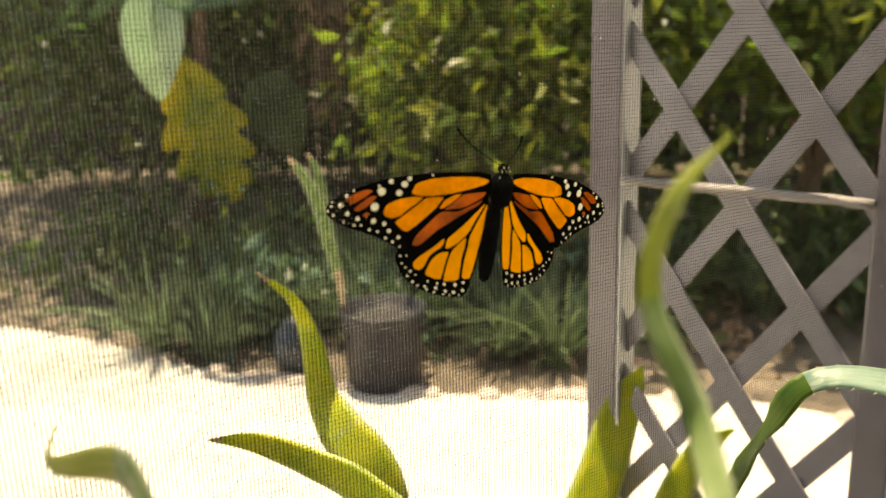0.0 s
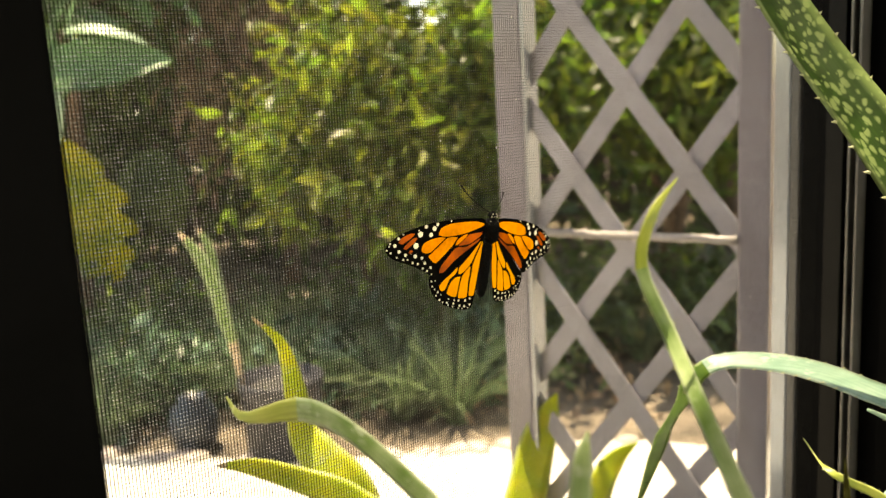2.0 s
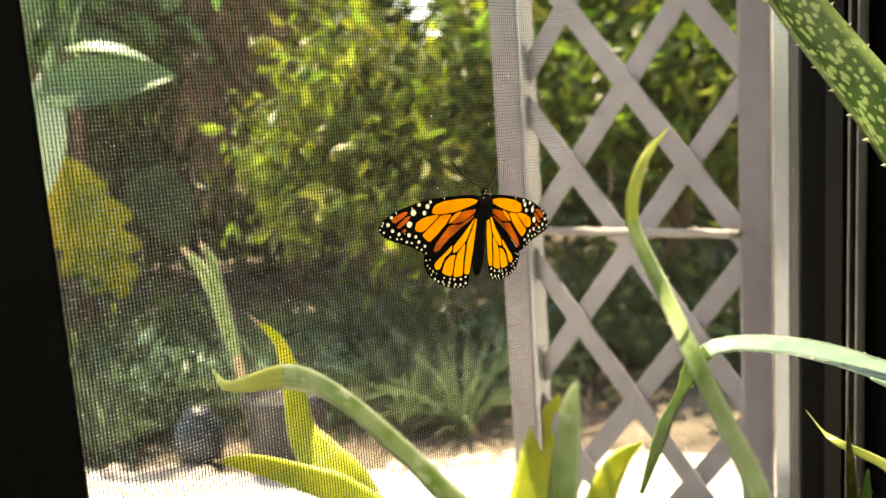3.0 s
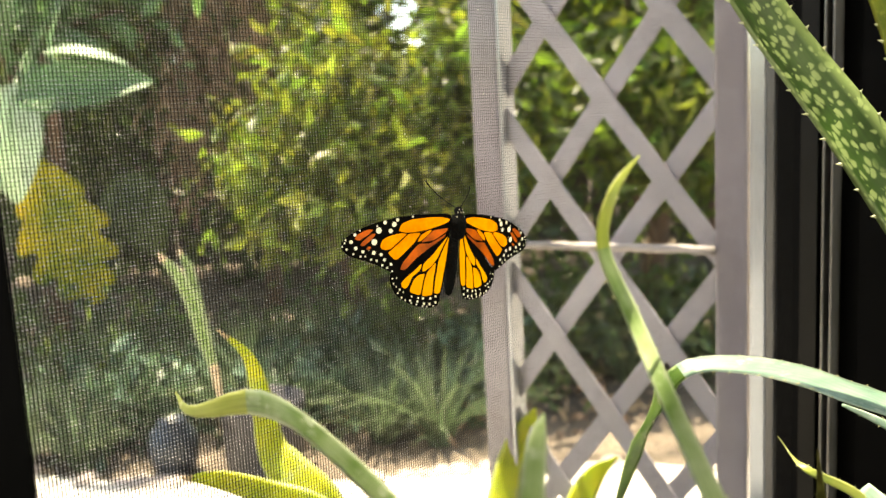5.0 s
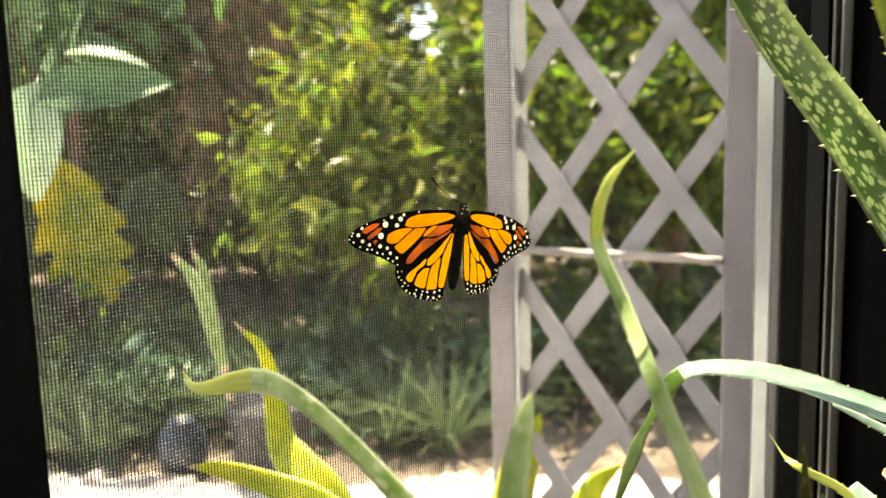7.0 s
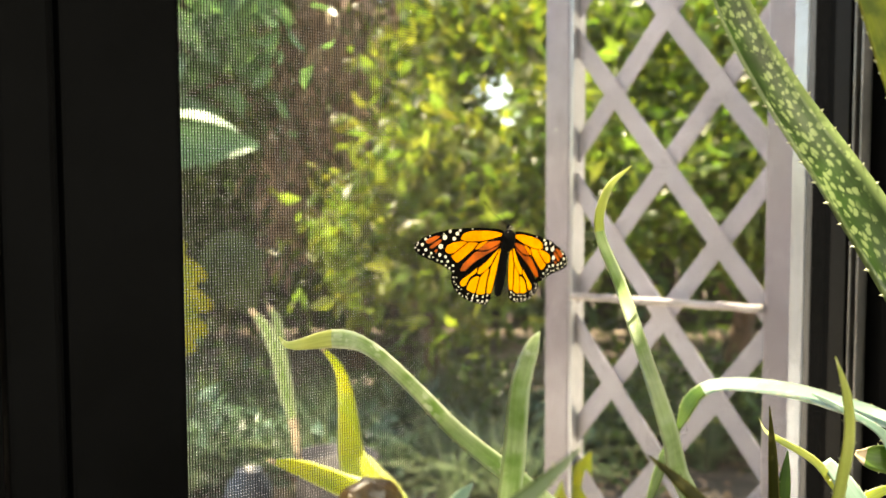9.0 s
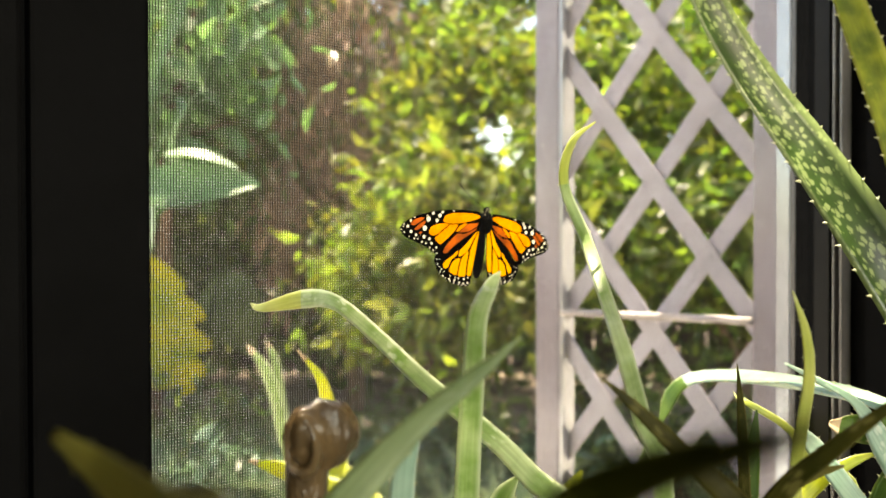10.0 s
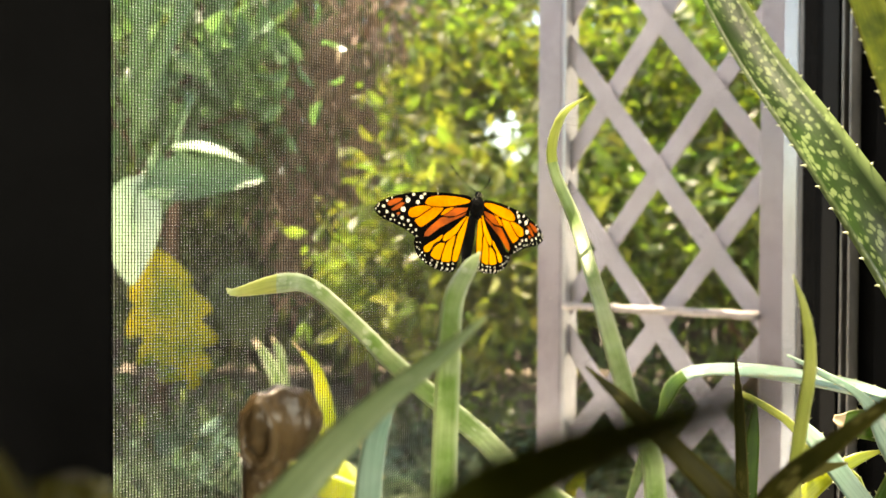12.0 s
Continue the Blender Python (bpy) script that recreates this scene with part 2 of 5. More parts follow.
def build_screen():
    """Insect screen: single wires, crossing in two layers."""
    verts, faces = [], []

    def wire(a, b, r, r1=None):
        d = Vector(b) - Vector(a)
        u = Vector((0, 1, 0))
        v = d.normalized().cross(u)
        k = len(verts)
        for p, r in ((Vector(a), r), (Vector(b), r1 or r)):
            for c, s in ((1, 0), (0, 1), (-1, 0), (0, -1)):
                verts.append(p + u * r * c + v * r * s)
        for i in range(4):
            faces.append((k + i, k + (i + 1) % 4, k + 4 + (i + 1) % 4, k + 4 + i))

    x0, x1, z0, z1 = STILE_X - 0.012, JAMB_X - 0.004, 0.70, 1.45
    px, pz = 0.00095, 0.00104
    for i in range(int((x1 - x0) / px)):
        wire((x0 + i * px, SCREEN_Y - 0.0001, z0), (x0 + i * px + 0.002, SCREEN_Y - 0.0001, z1), max(0.00005, 0.00016 - 0.00045 * i * px))
    warp = len(faces)
    for i in range(int((z1 - z0) / pz)):
        # weft, like warp, is thinned towards the jamb to fit the camera's view
        run = ((x0, 0.00008), (-0.345, 0.00007), (-0.285, 0.00005), (x1, 0.00004))
        for (xa, ra), (xb, rb) in zip(run, run[1:]):
            za, zb = (z0 + i * pz - 0.004 * (q - x0) / (x1 - x0) for q in (xa, xb))
            wire((xa, SCREEN_Y + 0.00012, za), (xb, SCREEN_Y + 0.00012, zb), ra, rb)
    # pale flecks on the weft paint in the sun's glints between warp wires
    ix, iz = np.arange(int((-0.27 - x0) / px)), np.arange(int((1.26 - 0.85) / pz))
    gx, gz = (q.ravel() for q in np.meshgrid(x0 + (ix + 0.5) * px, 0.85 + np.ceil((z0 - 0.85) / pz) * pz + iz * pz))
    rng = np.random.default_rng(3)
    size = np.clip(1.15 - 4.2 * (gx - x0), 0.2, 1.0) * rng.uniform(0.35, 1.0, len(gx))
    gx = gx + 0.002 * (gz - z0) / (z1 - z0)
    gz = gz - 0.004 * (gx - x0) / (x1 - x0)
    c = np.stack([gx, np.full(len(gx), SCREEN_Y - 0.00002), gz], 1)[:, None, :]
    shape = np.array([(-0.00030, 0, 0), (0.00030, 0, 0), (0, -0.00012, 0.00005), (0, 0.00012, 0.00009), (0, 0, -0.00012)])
    glint = (c + shape[None] * size[:, None, None]).reshape(-1, 3)
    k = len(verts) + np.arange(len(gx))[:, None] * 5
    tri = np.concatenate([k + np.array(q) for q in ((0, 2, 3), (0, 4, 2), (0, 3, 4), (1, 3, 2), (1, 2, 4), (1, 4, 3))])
    plain = len(faces)
    verts, faces = [tuple(v) for v in verts] + glint.tolist(), faces + tri.tolist()
    me = bpy.data.meshes.new("insect_screen")
    me.from_pydata(verts, [], faces)
    me.materials.append(M_WIRE)
    me.materials.append(M_WARP)
    me.materials.append(M_GLINT)
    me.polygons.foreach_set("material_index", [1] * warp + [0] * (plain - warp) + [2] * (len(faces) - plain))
    tagged(new("insect_screen", me), "fine dark woven insect screen in the window", "screen", kind="stuff")


def build_dust():
    rng = random.Random(77)
    bm = bmesh.new()
    for _ in range(110):
        at = Matrix.Translation((rng.uniform(-0.40, -0.10), SCREEN_Y - 0.0004, rng.uniform(0.82, 1.2)))
        bmesh.ops.create_icosphere(bm, subdivisions=1, radius=rng.choice((0.00016, 0.0002, 0.00028)), matrix=at @ Matrix.Diagonal((1, 0.5, rng.uniform(0.7, 1.8), 1)))
    tagged(part("dust_specks", bm, M_DUST), "tiny pale specks of dust and lint caught on the screen", "dust", kind="stuff")


build_room()
build_dust()
build_window()
build_screen()


# ---------------------------------------------------------------- the lattice
LAT_H, LAT_P, LAT_Z = 0.0444, 0.1195, 0.9515


def build_lattice():
    """A narrow panel that stands out from the wall, turned a little towards the window; its parts run along y."""
    tre = empty("lattice_panel", (-0.004, -0.002, 0), "weathered white wooden lattice panel standing out from the house wall", "trellis")
    tre.rotation_euler.z = radians(17)
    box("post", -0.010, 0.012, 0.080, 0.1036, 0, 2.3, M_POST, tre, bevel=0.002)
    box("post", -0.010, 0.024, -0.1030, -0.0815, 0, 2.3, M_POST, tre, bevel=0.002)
    # thin strip added over the post's side to make it look lit
    box("lit_side_strip", -0.0098, 0.0118, 0.0774, 0.0799, 0, 2.3, M_LIT_SIDE, tre, "bluish white strip added as the lit side of the post", bevel=0.0006)
    lo, hi = -0.0814, 0.0773
    for kind, x0, x1, sign in (("front", -0.0028, -0.0004, -1), ("back", 0.0004, 0.0028, 1)):
        for k in range(-9, 14):
            # the slats run through nodes LAT_P apart in height
            zc = LAT_Z + k * LAT_P
            ya, yb = lo, hi
            za, zb = zc - sign * ya * LAT_P / (2 * LAT_H), zc - sign * yb * LAT_P / (2 * LAT_H)
            # cut upright where it meets the posts
            bm = bmesh.new()
            half = 0.0074 / math.cos(math.atan2(zb - za, yb - ya))
            vs = [bm.verts.new((x, y, z + s * half)) for x in (x0, x1) for y, z, s in ((ya, za, -1), (yb, zb, -1), (yb, zb, 1), (ya, za, 1))]
            for q in ((3, 2, 1, 0), (4, 5, 6, 7), (0, 1, 5, 4), (1, 2, 6, 5), (2, 3, 7, 6), (3, 0, 4, 7)):
                bm.faces.new([vs[i] for i in q])
            bmesh.ops.recalc_face_normals(bm, faces=bm.faces)
            bmesh.ops.bevel(bm, geom=bm.edges[:], offset=0.0006, segments=2, affect="EDGES")
            part("slat", bm, M_LATTICE, tre)
    bar = part("wooden_bar", stick_mesh((-0.012, 0.077, LAT_Z + 0.012), (-0.012, -0.082, LAT_Z + 0.013), 0.0032), M_BAR, None, smooth=True)
    bar.location, bar.rotation_euler.z = tre.location, tre.rotation_euler.z
    tagged(bar, "thin weathered stick tied across the lattice", "stick")


def stick_mesh(a, b, r):
    bm = bmesh.new()
    rng = random.Random(4)
    a, b = Vector(a), Vector(b)
    rings = []
    for i in range(25):
        c = a.lerp(b, i / 24) + Vector((rng.uniform(-1, 1), 0, rng.uniform(-1, 1))) * 0.0005
        rr = r * rng.uniform(0.93, 1.05)
        rings.append([bm.verts.new(c + Vector((math.cos(q * 0.785) * rr, 0, math.sin(q * 0.785) * rr))) for q in range(8)])
    for p, q in zip(rings, rings[1:]):
        for i in range(8):
            bm.faces.new((p[i], p[(i + 1) % 8], q[(i + 1) % 8], q[i]))
    bm.faces.new(rings[0])
    bm.faces.new(rings[-1])
    bmesh.ops.recalc_face_normals(bm, faces=bm.faces)
    return bm


build_lattice()


# ---------------------------------------------------------------- the garden
G0 = 0.085
HEADING = radians(39.35)
G_O, G_R, G_D = Vector((-0.53, -0.41, 0)), Vector((math.cos(HEADING), -math.sin(HEADING), 0)), Vector((math.sin(HEADING), math.cos(HEADING), 0))


def G(r, d, z):
    """A place in the garden: r across, d away from the window, z up."""
    return G_O + G_R * r + G_D * d + Vector((0, 0, z))


M_HEDGE = material("hedge_leaf", (0.116, 0.155, 0.036), 0.42, 0, 8, 0.3, translucent=0.5, glow_colour=(1.8, 1.9, 0.8), random_hue=0.06)
M_GREENER = material("green_shrub_leaf", (0.088, 0.135, 0.030), 0.42, 0, 8, 0.3, translucent=0.5, glow_colour=(1.8, 1.9, 0.8), random_hue=0.05)
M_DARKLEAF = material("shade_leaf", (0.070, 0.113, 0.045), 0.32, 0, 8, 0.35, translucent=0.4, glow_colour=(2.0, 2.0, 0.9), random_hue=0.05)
M_BLUISH = material("blue_green_leaf", (0.084, 0.145, 0.098), 0.35, 0, 8, 0.4, translucent=0.3, glow_colour=(1.4, 1.5, 1.0), random_hue=0.05)
M_STRAP = material("strap_leaf", (0.125, 0.178, 0.108), 0.42, 0, 8, 0.3, translucent=0.3, glow_colour=(1.35, 1.4, 1.0), random_hue=0.04)
M_BROAD = material("broad_leaf_green", (0.105, 0.205, 0.092), 0.32, 0, 9, 0.3, 0.1, 60, translucent=0.35, glow_colour=(1.8, 1.8, 1.0))
# broad leaf with full sun and sheen painted into a pale colour
M_SUNLIT = material("sunlit_broad_leaf", (0.42, 0.56, 0.43), 0.3, 0, 9, 0.25, 0.1, 60, translucent=0.35, glow_colour=(1.6, 1.6, 1.1))
M_YELLOWED = material("yellowed_leaf", (0.52, 0.46, 0.012), 0.4, 0, 5, 0.5, 0.1, 60, second=(0.15, 0.26, 0.02), translucent=0.6, glow_colour=(1.6, 1.35, 0.6))
M_BARK = material("brown_bark", (0.16, 0.105, 0.075), 0.95, 0, 10, 0.5, 0.7, 60, stretch=(1, 1, 0.3))
M_DRY = material("dry_twigs", (0.17, 0.12, 0.09), 0.9, 0, 10, 0.4)
M_DEAD = material("dead_frond", (0.36, 0.25, 0.17), 0.9, 0, 10, 0.4, random_hue=0.02)
M_POT = material("charcoal_plastic", (0.024, 0.023, 0.030), 0.5, 0, 14, 0.4, 0.1, 80)
M_POTSOIL = material("dark_potting_gravel", (0.045, 0.042, 0.042), 0.95, 0, 60, 0.4, 0.8, 200)
M_GLAZE = material("dark_blue_glaze", (0.020, 0.029, 0.045), 0.4, 0, 14, 0.5, 0.15, 40)


def build_ground():
    # patio with a curved outer edge, pavers along it, and the planted bed beyond
    tagged(box("ground", -60, 60, -60, 90, -0.5, G0, M_SOIL, bevel=0), "dark mulched garden soil with leaf litter", "ground", kind="structure")
    edge = spline([(-0.5, 3.3), (-0.02, 2.6), (0.22, 2.10), (0.42, 1.83), (0.62, 1.60), (0.80, 1.44), (1.03, 1.27), (1.25, 1.09), (1.40, 0.88), (1.62, 0.40), (1.85, -0.12)], 60)
    bm = bmesh.new()
    ring = [bm.verts.new((p[0], p[1], G0 + 0.012)) for p in edge] + [bm.verts.new((-4, -0.12, G0 + 0.012)), bm.verts.new((-4, 3.4, G0 + 0.012))]
    f = bm.faces.new(ring)
    ext = bmesh.ops.extrude_face_region(bm, geom=[f])
    bmesh.ops.translate(bm, verts=[v for v in ext["geom"] if isinstance(v, bmesh.types.BMVert)], vec=(0, 0, -0.05))
    bmesh.ops.recalc_face_normals(bm, faces=bm.faces)
    patio = tagged(part("patio", bm, M_PATIO), "sunlit pale concrete patio edged with sunk stones", "patio", kind="structure")
    rng = random.Random(8)
    for i in range(6, 52):
        # worn edging stones, half sunk, with gaps
        if rng.random() < 0.45:
            continue
        x, y = edge[i]
        bm = bmesh.new()
        bmesh.ops.create_icosphere(bm, subdivisions=2, radius=1.0)
        size = Vector((rng.uniform(0.025, 0.055), rng.uniform(0.02, 0.04), rng.uniform(0.010, 0.022)))
        turn = Matrix.Rotation(rng.uniform(0, 3.1), 3, "Z")
        for v in bm.verts:
            k = 1 + 0.25 * noise.noise(v.co * 1.3 + Vector((i, 0, 0)))
            v.co = turn @ Vector((v.co.x * size.x * k, v.co.y * size.y * k, max(v.co.z, -0.7) * size.z)) + Vector((x + rng.uniform(0.0, 0.002), y, G0 + 0.012))
        part("edging_stone", bm, M_STONE, patio, smooth=True)


def scatter_leaves(name, centres, spread, count, size, mat, seed, parent=None, droop=0.5, slim=0.42):
    """Many small folded leaves round the given centres, in one mesh."""
    rng = np.random.default_rng(seed)
    centres = np.array([tuple(c) for c in centres], float)
    c = centres[rng.integers(len(centres), size=count)] + rng.normal(0, 1, (count, 3)) * np.array(spread)
    # a gap cut along the camera's line of sight, where the sky shows through
    a, b = np.array(G(0, 2.9, 1.36)), np.array(G(0.0, 6.4, 1.71))
    far = c + (np.array(parent.location) if parent else 0) - a
    along = np.clip(far @ (b - a) / ((b - a) @ (b - a)), 0, 1)
    off = np.linalg.norm(far - along[:, None] * (b - a), axis=1)
    keep = (off > 0.10 + 0.16 * along) | (rng.uniform(0, 1, count) < 0.12)
    c = c[keep]
    count = len(c)
    L = (size * rng.uniform(0.55, 1.3, count))[:, None]
    w = L * rng.uniform(slim * 0.8, slim * 1.2, count)[:, None]
    d = rng.normal(0, 1, (count, 3)) + np.array((0, 0, -droop))
    d /= np.linalg.norm(d, axis=1)[:, None]
    s = np.cross(d, rng.normal(0, 1, (count, 3)))
    s /= np.linalg.norm(s, axis=1)[:, None]
    n = np.cross(s, d)
    v = np.stack([c, c + d * L * 0.4 + s * w / 2 + n * w * 0.22, c + d * L * 0.75 + s * w * 0.3 + n * w * 0.1, c + d * L - n * L * 0.12,
                  c + d * L * 0.75 - s * w * 0.3 + n * w * 0.1, c + d * L * 0.4 - s * w / 2 + n * w * 0.22, c + d * L * 0.5], 1).reshape(-1, 3)
    k = np.arange(count)[:, None] * 7
    faces = np.concatenate([k + np.array(q) for q in ((0, 1, 6), (1, 2, 6), (2, 3, 6), (3, 4, 6), (4, 5, 6), (5, 0, 6))])
    me = bpy.data.meshes.new(name)
    me.from_pydata(v.tolist(), [], faces.tolist())
    me.materials.append(mat)
    ob = new(name, me)
    if parent:
        ob.parent = parent
    return ob


def tube(bm, pts, sides=7):
    """A tapering limb through rows of place and radius."""
    rings = []
    for i, p in enumerate(pts):
        a, b = Vector(pts[max(i - 1, 0)][:3]), Vector(pts[min(i + 1, len(pts) - 1)][:3])
        t = (b - a).normalized()
        u = t.cross(Vector((0.3, 0.9, 0.2))).normalized()
        v = t.cross(u)
        rings.append([bm.verts.new(Vector(p[:3]) + (u * math.cos(q * math.tau / sides) + v * math.sin(q * math.tau / sides)) * p[3]) for q in range(sides)])
    for p, q in zip(rings, rings[1:]):
        for i in range(sides):
            bm.faces.new((p[i], p[(i + 1) % sides], q[(i + 1) % sides], q[i]))
    bm.faces.new(rings[0][::-1])
    bm.faces.new(rings[-1])


def build_tree(name, label, r, d, clumps, leaves, size, mat, seed, spread=0.16, wood=M_BARK):
    """A tree or tall shrub: trunk, limbs that reach towards the clumps, and the leaves round them. clumps: r, d, z."""
    rng = random.Random(seed)
    tree = empty(name, G(r, d, G0), label, "tree" if "tree" in name else "shrub")
    base = Vector((0, 0, -0.02))
    bm = bmesh.new()
    top = max(c[2] for c in clumps) - G0
    lean = Vector((rng.uniform(-0.2, 0.2), rng.uniform(-0.2, 0.2), top * 0.75))
    tube(bm, [tuple(x) for x in spline([(*base, 0.05), (*(lean * 0.4 + Vector((0.05, 0.02, 0))), 0.04), (*lean, 0.015)], 8)])
    part("trunk", bm, wood, tree, smooth=True)
    loc = [G(*c) - tree.location for c in clumps]
    for c in loc[:: max(1, len(loc) // 9)]:
        s = lean * rng.uniform(0.3, 0.9)
        bm = bmesh.new()
        mid = s.lerp(c, 0.5) + Vector((0, 0, rng.uniform(0, 0.12)))
        tube(bm, [tuple(x) for x in spline([(*s, 0.018), (*mid, 0.011), (*c, 0.004)], 7)], 6)
        part("limb", bm, wood, tree, smooth=True)
    crown = scatter_leaves("crown", loc, (spread, spread, spread * 0.8), leaves, size, mat, seed, tree)
    return tree


def cloud(n, r, d, z, seed):
    rng = random.Random(seed)
    rows = [(rng.uniform(*r), rng.uniform(*d), rng.uniform(*z)) for _ in range(n)]
    return [(a, b, c - 0.014 * b) for a, b, c in rows]


def build_hedge():
    build_tree("hedge_shrub", "tall sunlit yellow-green shrub with small glossy leaves", -0.25, 3.7,
               cloud(24, (-0.42, 0.3), (3.3, 3.8), (0.95, 1.9), 2) + cloud(14, (-0.40, 0.3), (2.95, 3.2), (0.72, 1.4), 52) + cloud(4, (-0.6, -0.4), (3.1, 3.4), (0.8, 1.1), 54), 8500, 0.078, M_HEDGE, 21, 0.11)
    build_tree("hedge_shrub", "tall sunlit yellow-green shrub seen behind the lattice", 0.9, 3.5,
               cloud(26, (0.25, 1.5), (3.1, 3.7), (0.8, 1.9), 3) + cloud(12, (0.2, 1.3), (2.9, 3.1), (0.75, 1.3), 53), 9000, 0.078, M_GREENER, 22, 0.11)
    build_tree("shade_tree", "leafy garden tree with a brown trunk and drooping foliage", -0.75, 4.6,
               cloud(34, (-0.62, 0.9), (4.5, 5.2), (1.5, 3.0), 4), 6500, 0.09, M_HEDGE, 23, 0.16)
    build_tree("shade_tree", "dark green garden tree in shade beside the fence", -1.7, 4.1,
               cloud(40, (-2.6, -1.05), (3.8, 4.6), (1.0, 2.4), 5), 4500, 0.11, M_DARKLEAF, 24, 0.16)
    build_tree("shade_tree", "leafy tree behind the lattice with light gaps in its crown", 1.7, 4.8,
               cloud(46, (0.4, 2.6), (4.5, 5.3), (1.3, 3.0), 6), 6500, 0.09, M_HEDGE, 25, 0.16)
    build_tree("broadleaf_shrub", "glossy green broad-leaved shrub in half shade", -1.5, 3.6,
               cloud(22, (-1.9, -0.85), (3.3, 3.7), (1.35, 2.2), 7), 700, 0.15, M_BROAD, 26, 0.14)
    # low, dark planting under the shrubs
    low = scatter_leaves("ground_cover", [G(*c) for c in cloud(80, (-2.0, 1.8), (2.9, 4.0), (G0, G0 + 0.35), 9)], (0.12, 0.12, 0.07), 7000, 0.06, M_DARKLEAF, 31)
    tufts = scatter_leaves("low_leaves", [G(*c) for c in cloud(30, (-1.1, 0.22), (2.6, 2.95), (G0 + 0.06, G0 + 0.26), 29)], (0.06, 0.06, 0.04), 1500, 0.075, M_BLUISH, 36, droop=0.2)
    tagged(tufts, "low blue-green leaves along the front of the bed", "ground cover", kind="stuff")
    litter = scatter_leaves("leaf_litter", [G(*c) for c in cloud(60, (-0.9, 1.2), (2.62, 3.4), (G0 + 0.042, G0 + 0.05), 19)], (0.07, 0.07, 0.003), 1100, 0.055, M_DEAD, 34, droop=0.0)
    tagged(litter, "fallen brown leaves lying on the bed", "leaf litter", kind="stuff")
    tagged(low, "low dark green ground cover under the shrubs", "ground cover", kind="stuff")
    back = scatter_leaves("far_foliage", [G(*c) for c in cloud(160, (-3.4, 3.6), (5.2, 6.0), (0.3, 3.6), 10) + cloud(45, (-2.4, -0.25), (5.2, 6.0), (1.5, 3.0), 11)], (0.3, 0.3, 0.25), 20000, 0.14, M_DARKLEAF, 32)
    tagged(back, "dense shaded foliage closing the garden", "foliage", kind="stuff")
    dead = scatter_leaves("dead_foliage", [G(*c) for c in cloud(38, (-1.1, -0.5), (3.9, 4.5), (0.9, 2.7), 14)], (0.07, 0.07, 0.16), 2300, 0.11, M_DEAD, 33, droop=1.6, slim=0.2)
    tagged(dead, "hanging dead brown fronds in the shade", "dead fronds", kind="stuff")
    twigs = bmesh.new()
    rng = random.Random(12)
    for _ in range(45):
        a = G(rng.uniform(-0.95, -0.45), rng.uniform(3.7, 4.1), rng.uniform(0.75, 1.65))
        tube(twigs, [(*a, 0.006), (*(a + Vector((rng.uniform(-0.1, 0.1), rng.uniform(-0.05, 0.05), rng.uniform(0.15, 0.3)))), 0.004), (*(a + Vector((rng.uniform(-0.3, 0.3), 0, rng.uniform(0.3, 0.7)))), 0.002)], 5)
    tagged(part("dead_branches", twigs, M_DRY), "bundle of dry reddish-brown dead twigs", "twigs", kind="stuff")


def strap_clump(at, count, length, seed, label):
    rng = random.Random(seed)
    bm = bmesh.new()
    for _ in range(count):
        a = rng.uniform(0, math.tau)
        out = Vector((math.cos(a), math.sin(a), 0))
        L, lean = length * rng.uniform(0.35, 1.2), rng.uniform(0.15, 1.0)
        side = out.cross(Vector((0, 0, 1)))
        prev = None
        w = rng.uniform(0.0028, 0.006)
        for i in range(6):
            s = i / 5
            p = out * (0.03 + L * lean * s**1.6) + Vector((0, 0, L * (s - 0.55 * lean * s**2.4)))
            ww = w * (1 - s**2.5) + 0.0004
            row = [bm.verts.new(p - side * ww), bm.verts.new(p + Vector((0, 0, -0.003))), bm.verts.new(p + side * ww)]
            if prev:
                bm.faces.new((prev[0], prev[1], row[1], row[0]))
                bm.faces.new((prev[1], prev[2], row[2], row[1]))
            prev = row
    ob = part("blades", bm, M_STRAP)
    clump = empty("strap_grass", at, label, "grass clump", "strap-leaved clumps in the bed")
    ob.parent = clump
    return clump


def build_bed():
    first = None
    rng = random.Random(15)
    spots = [(r * 0.27 - 1.15 + rng.uniform(-0.08, 0.08), d + rng.uniform(-0.08, 0.08)) for d in (2.78, 3.08, 3.4) for r in range(12) if d > 3 or r < 5]
    spots += [(r, 2.54 + rng.uniform(-0.05, 0.05)) for r in (-1.2, -1.0, -0.12, 0.05)]
    kinds = [strap_clump(G(*spots[i], G0 - 0.005), 130, 0.26 + 0.05 * i, 40 + i, "clump of dark green strap-leaved grass in the bed") for i in range(3)]
    for i, (r, d) in enumerate(spots[3:]):
        p = G(r, d, G0 - 0.005)
        copy_thing(kinds[i % 3], pose(p.x, p.y, p.z, 0, 0, rng.uniform(0, 360)))


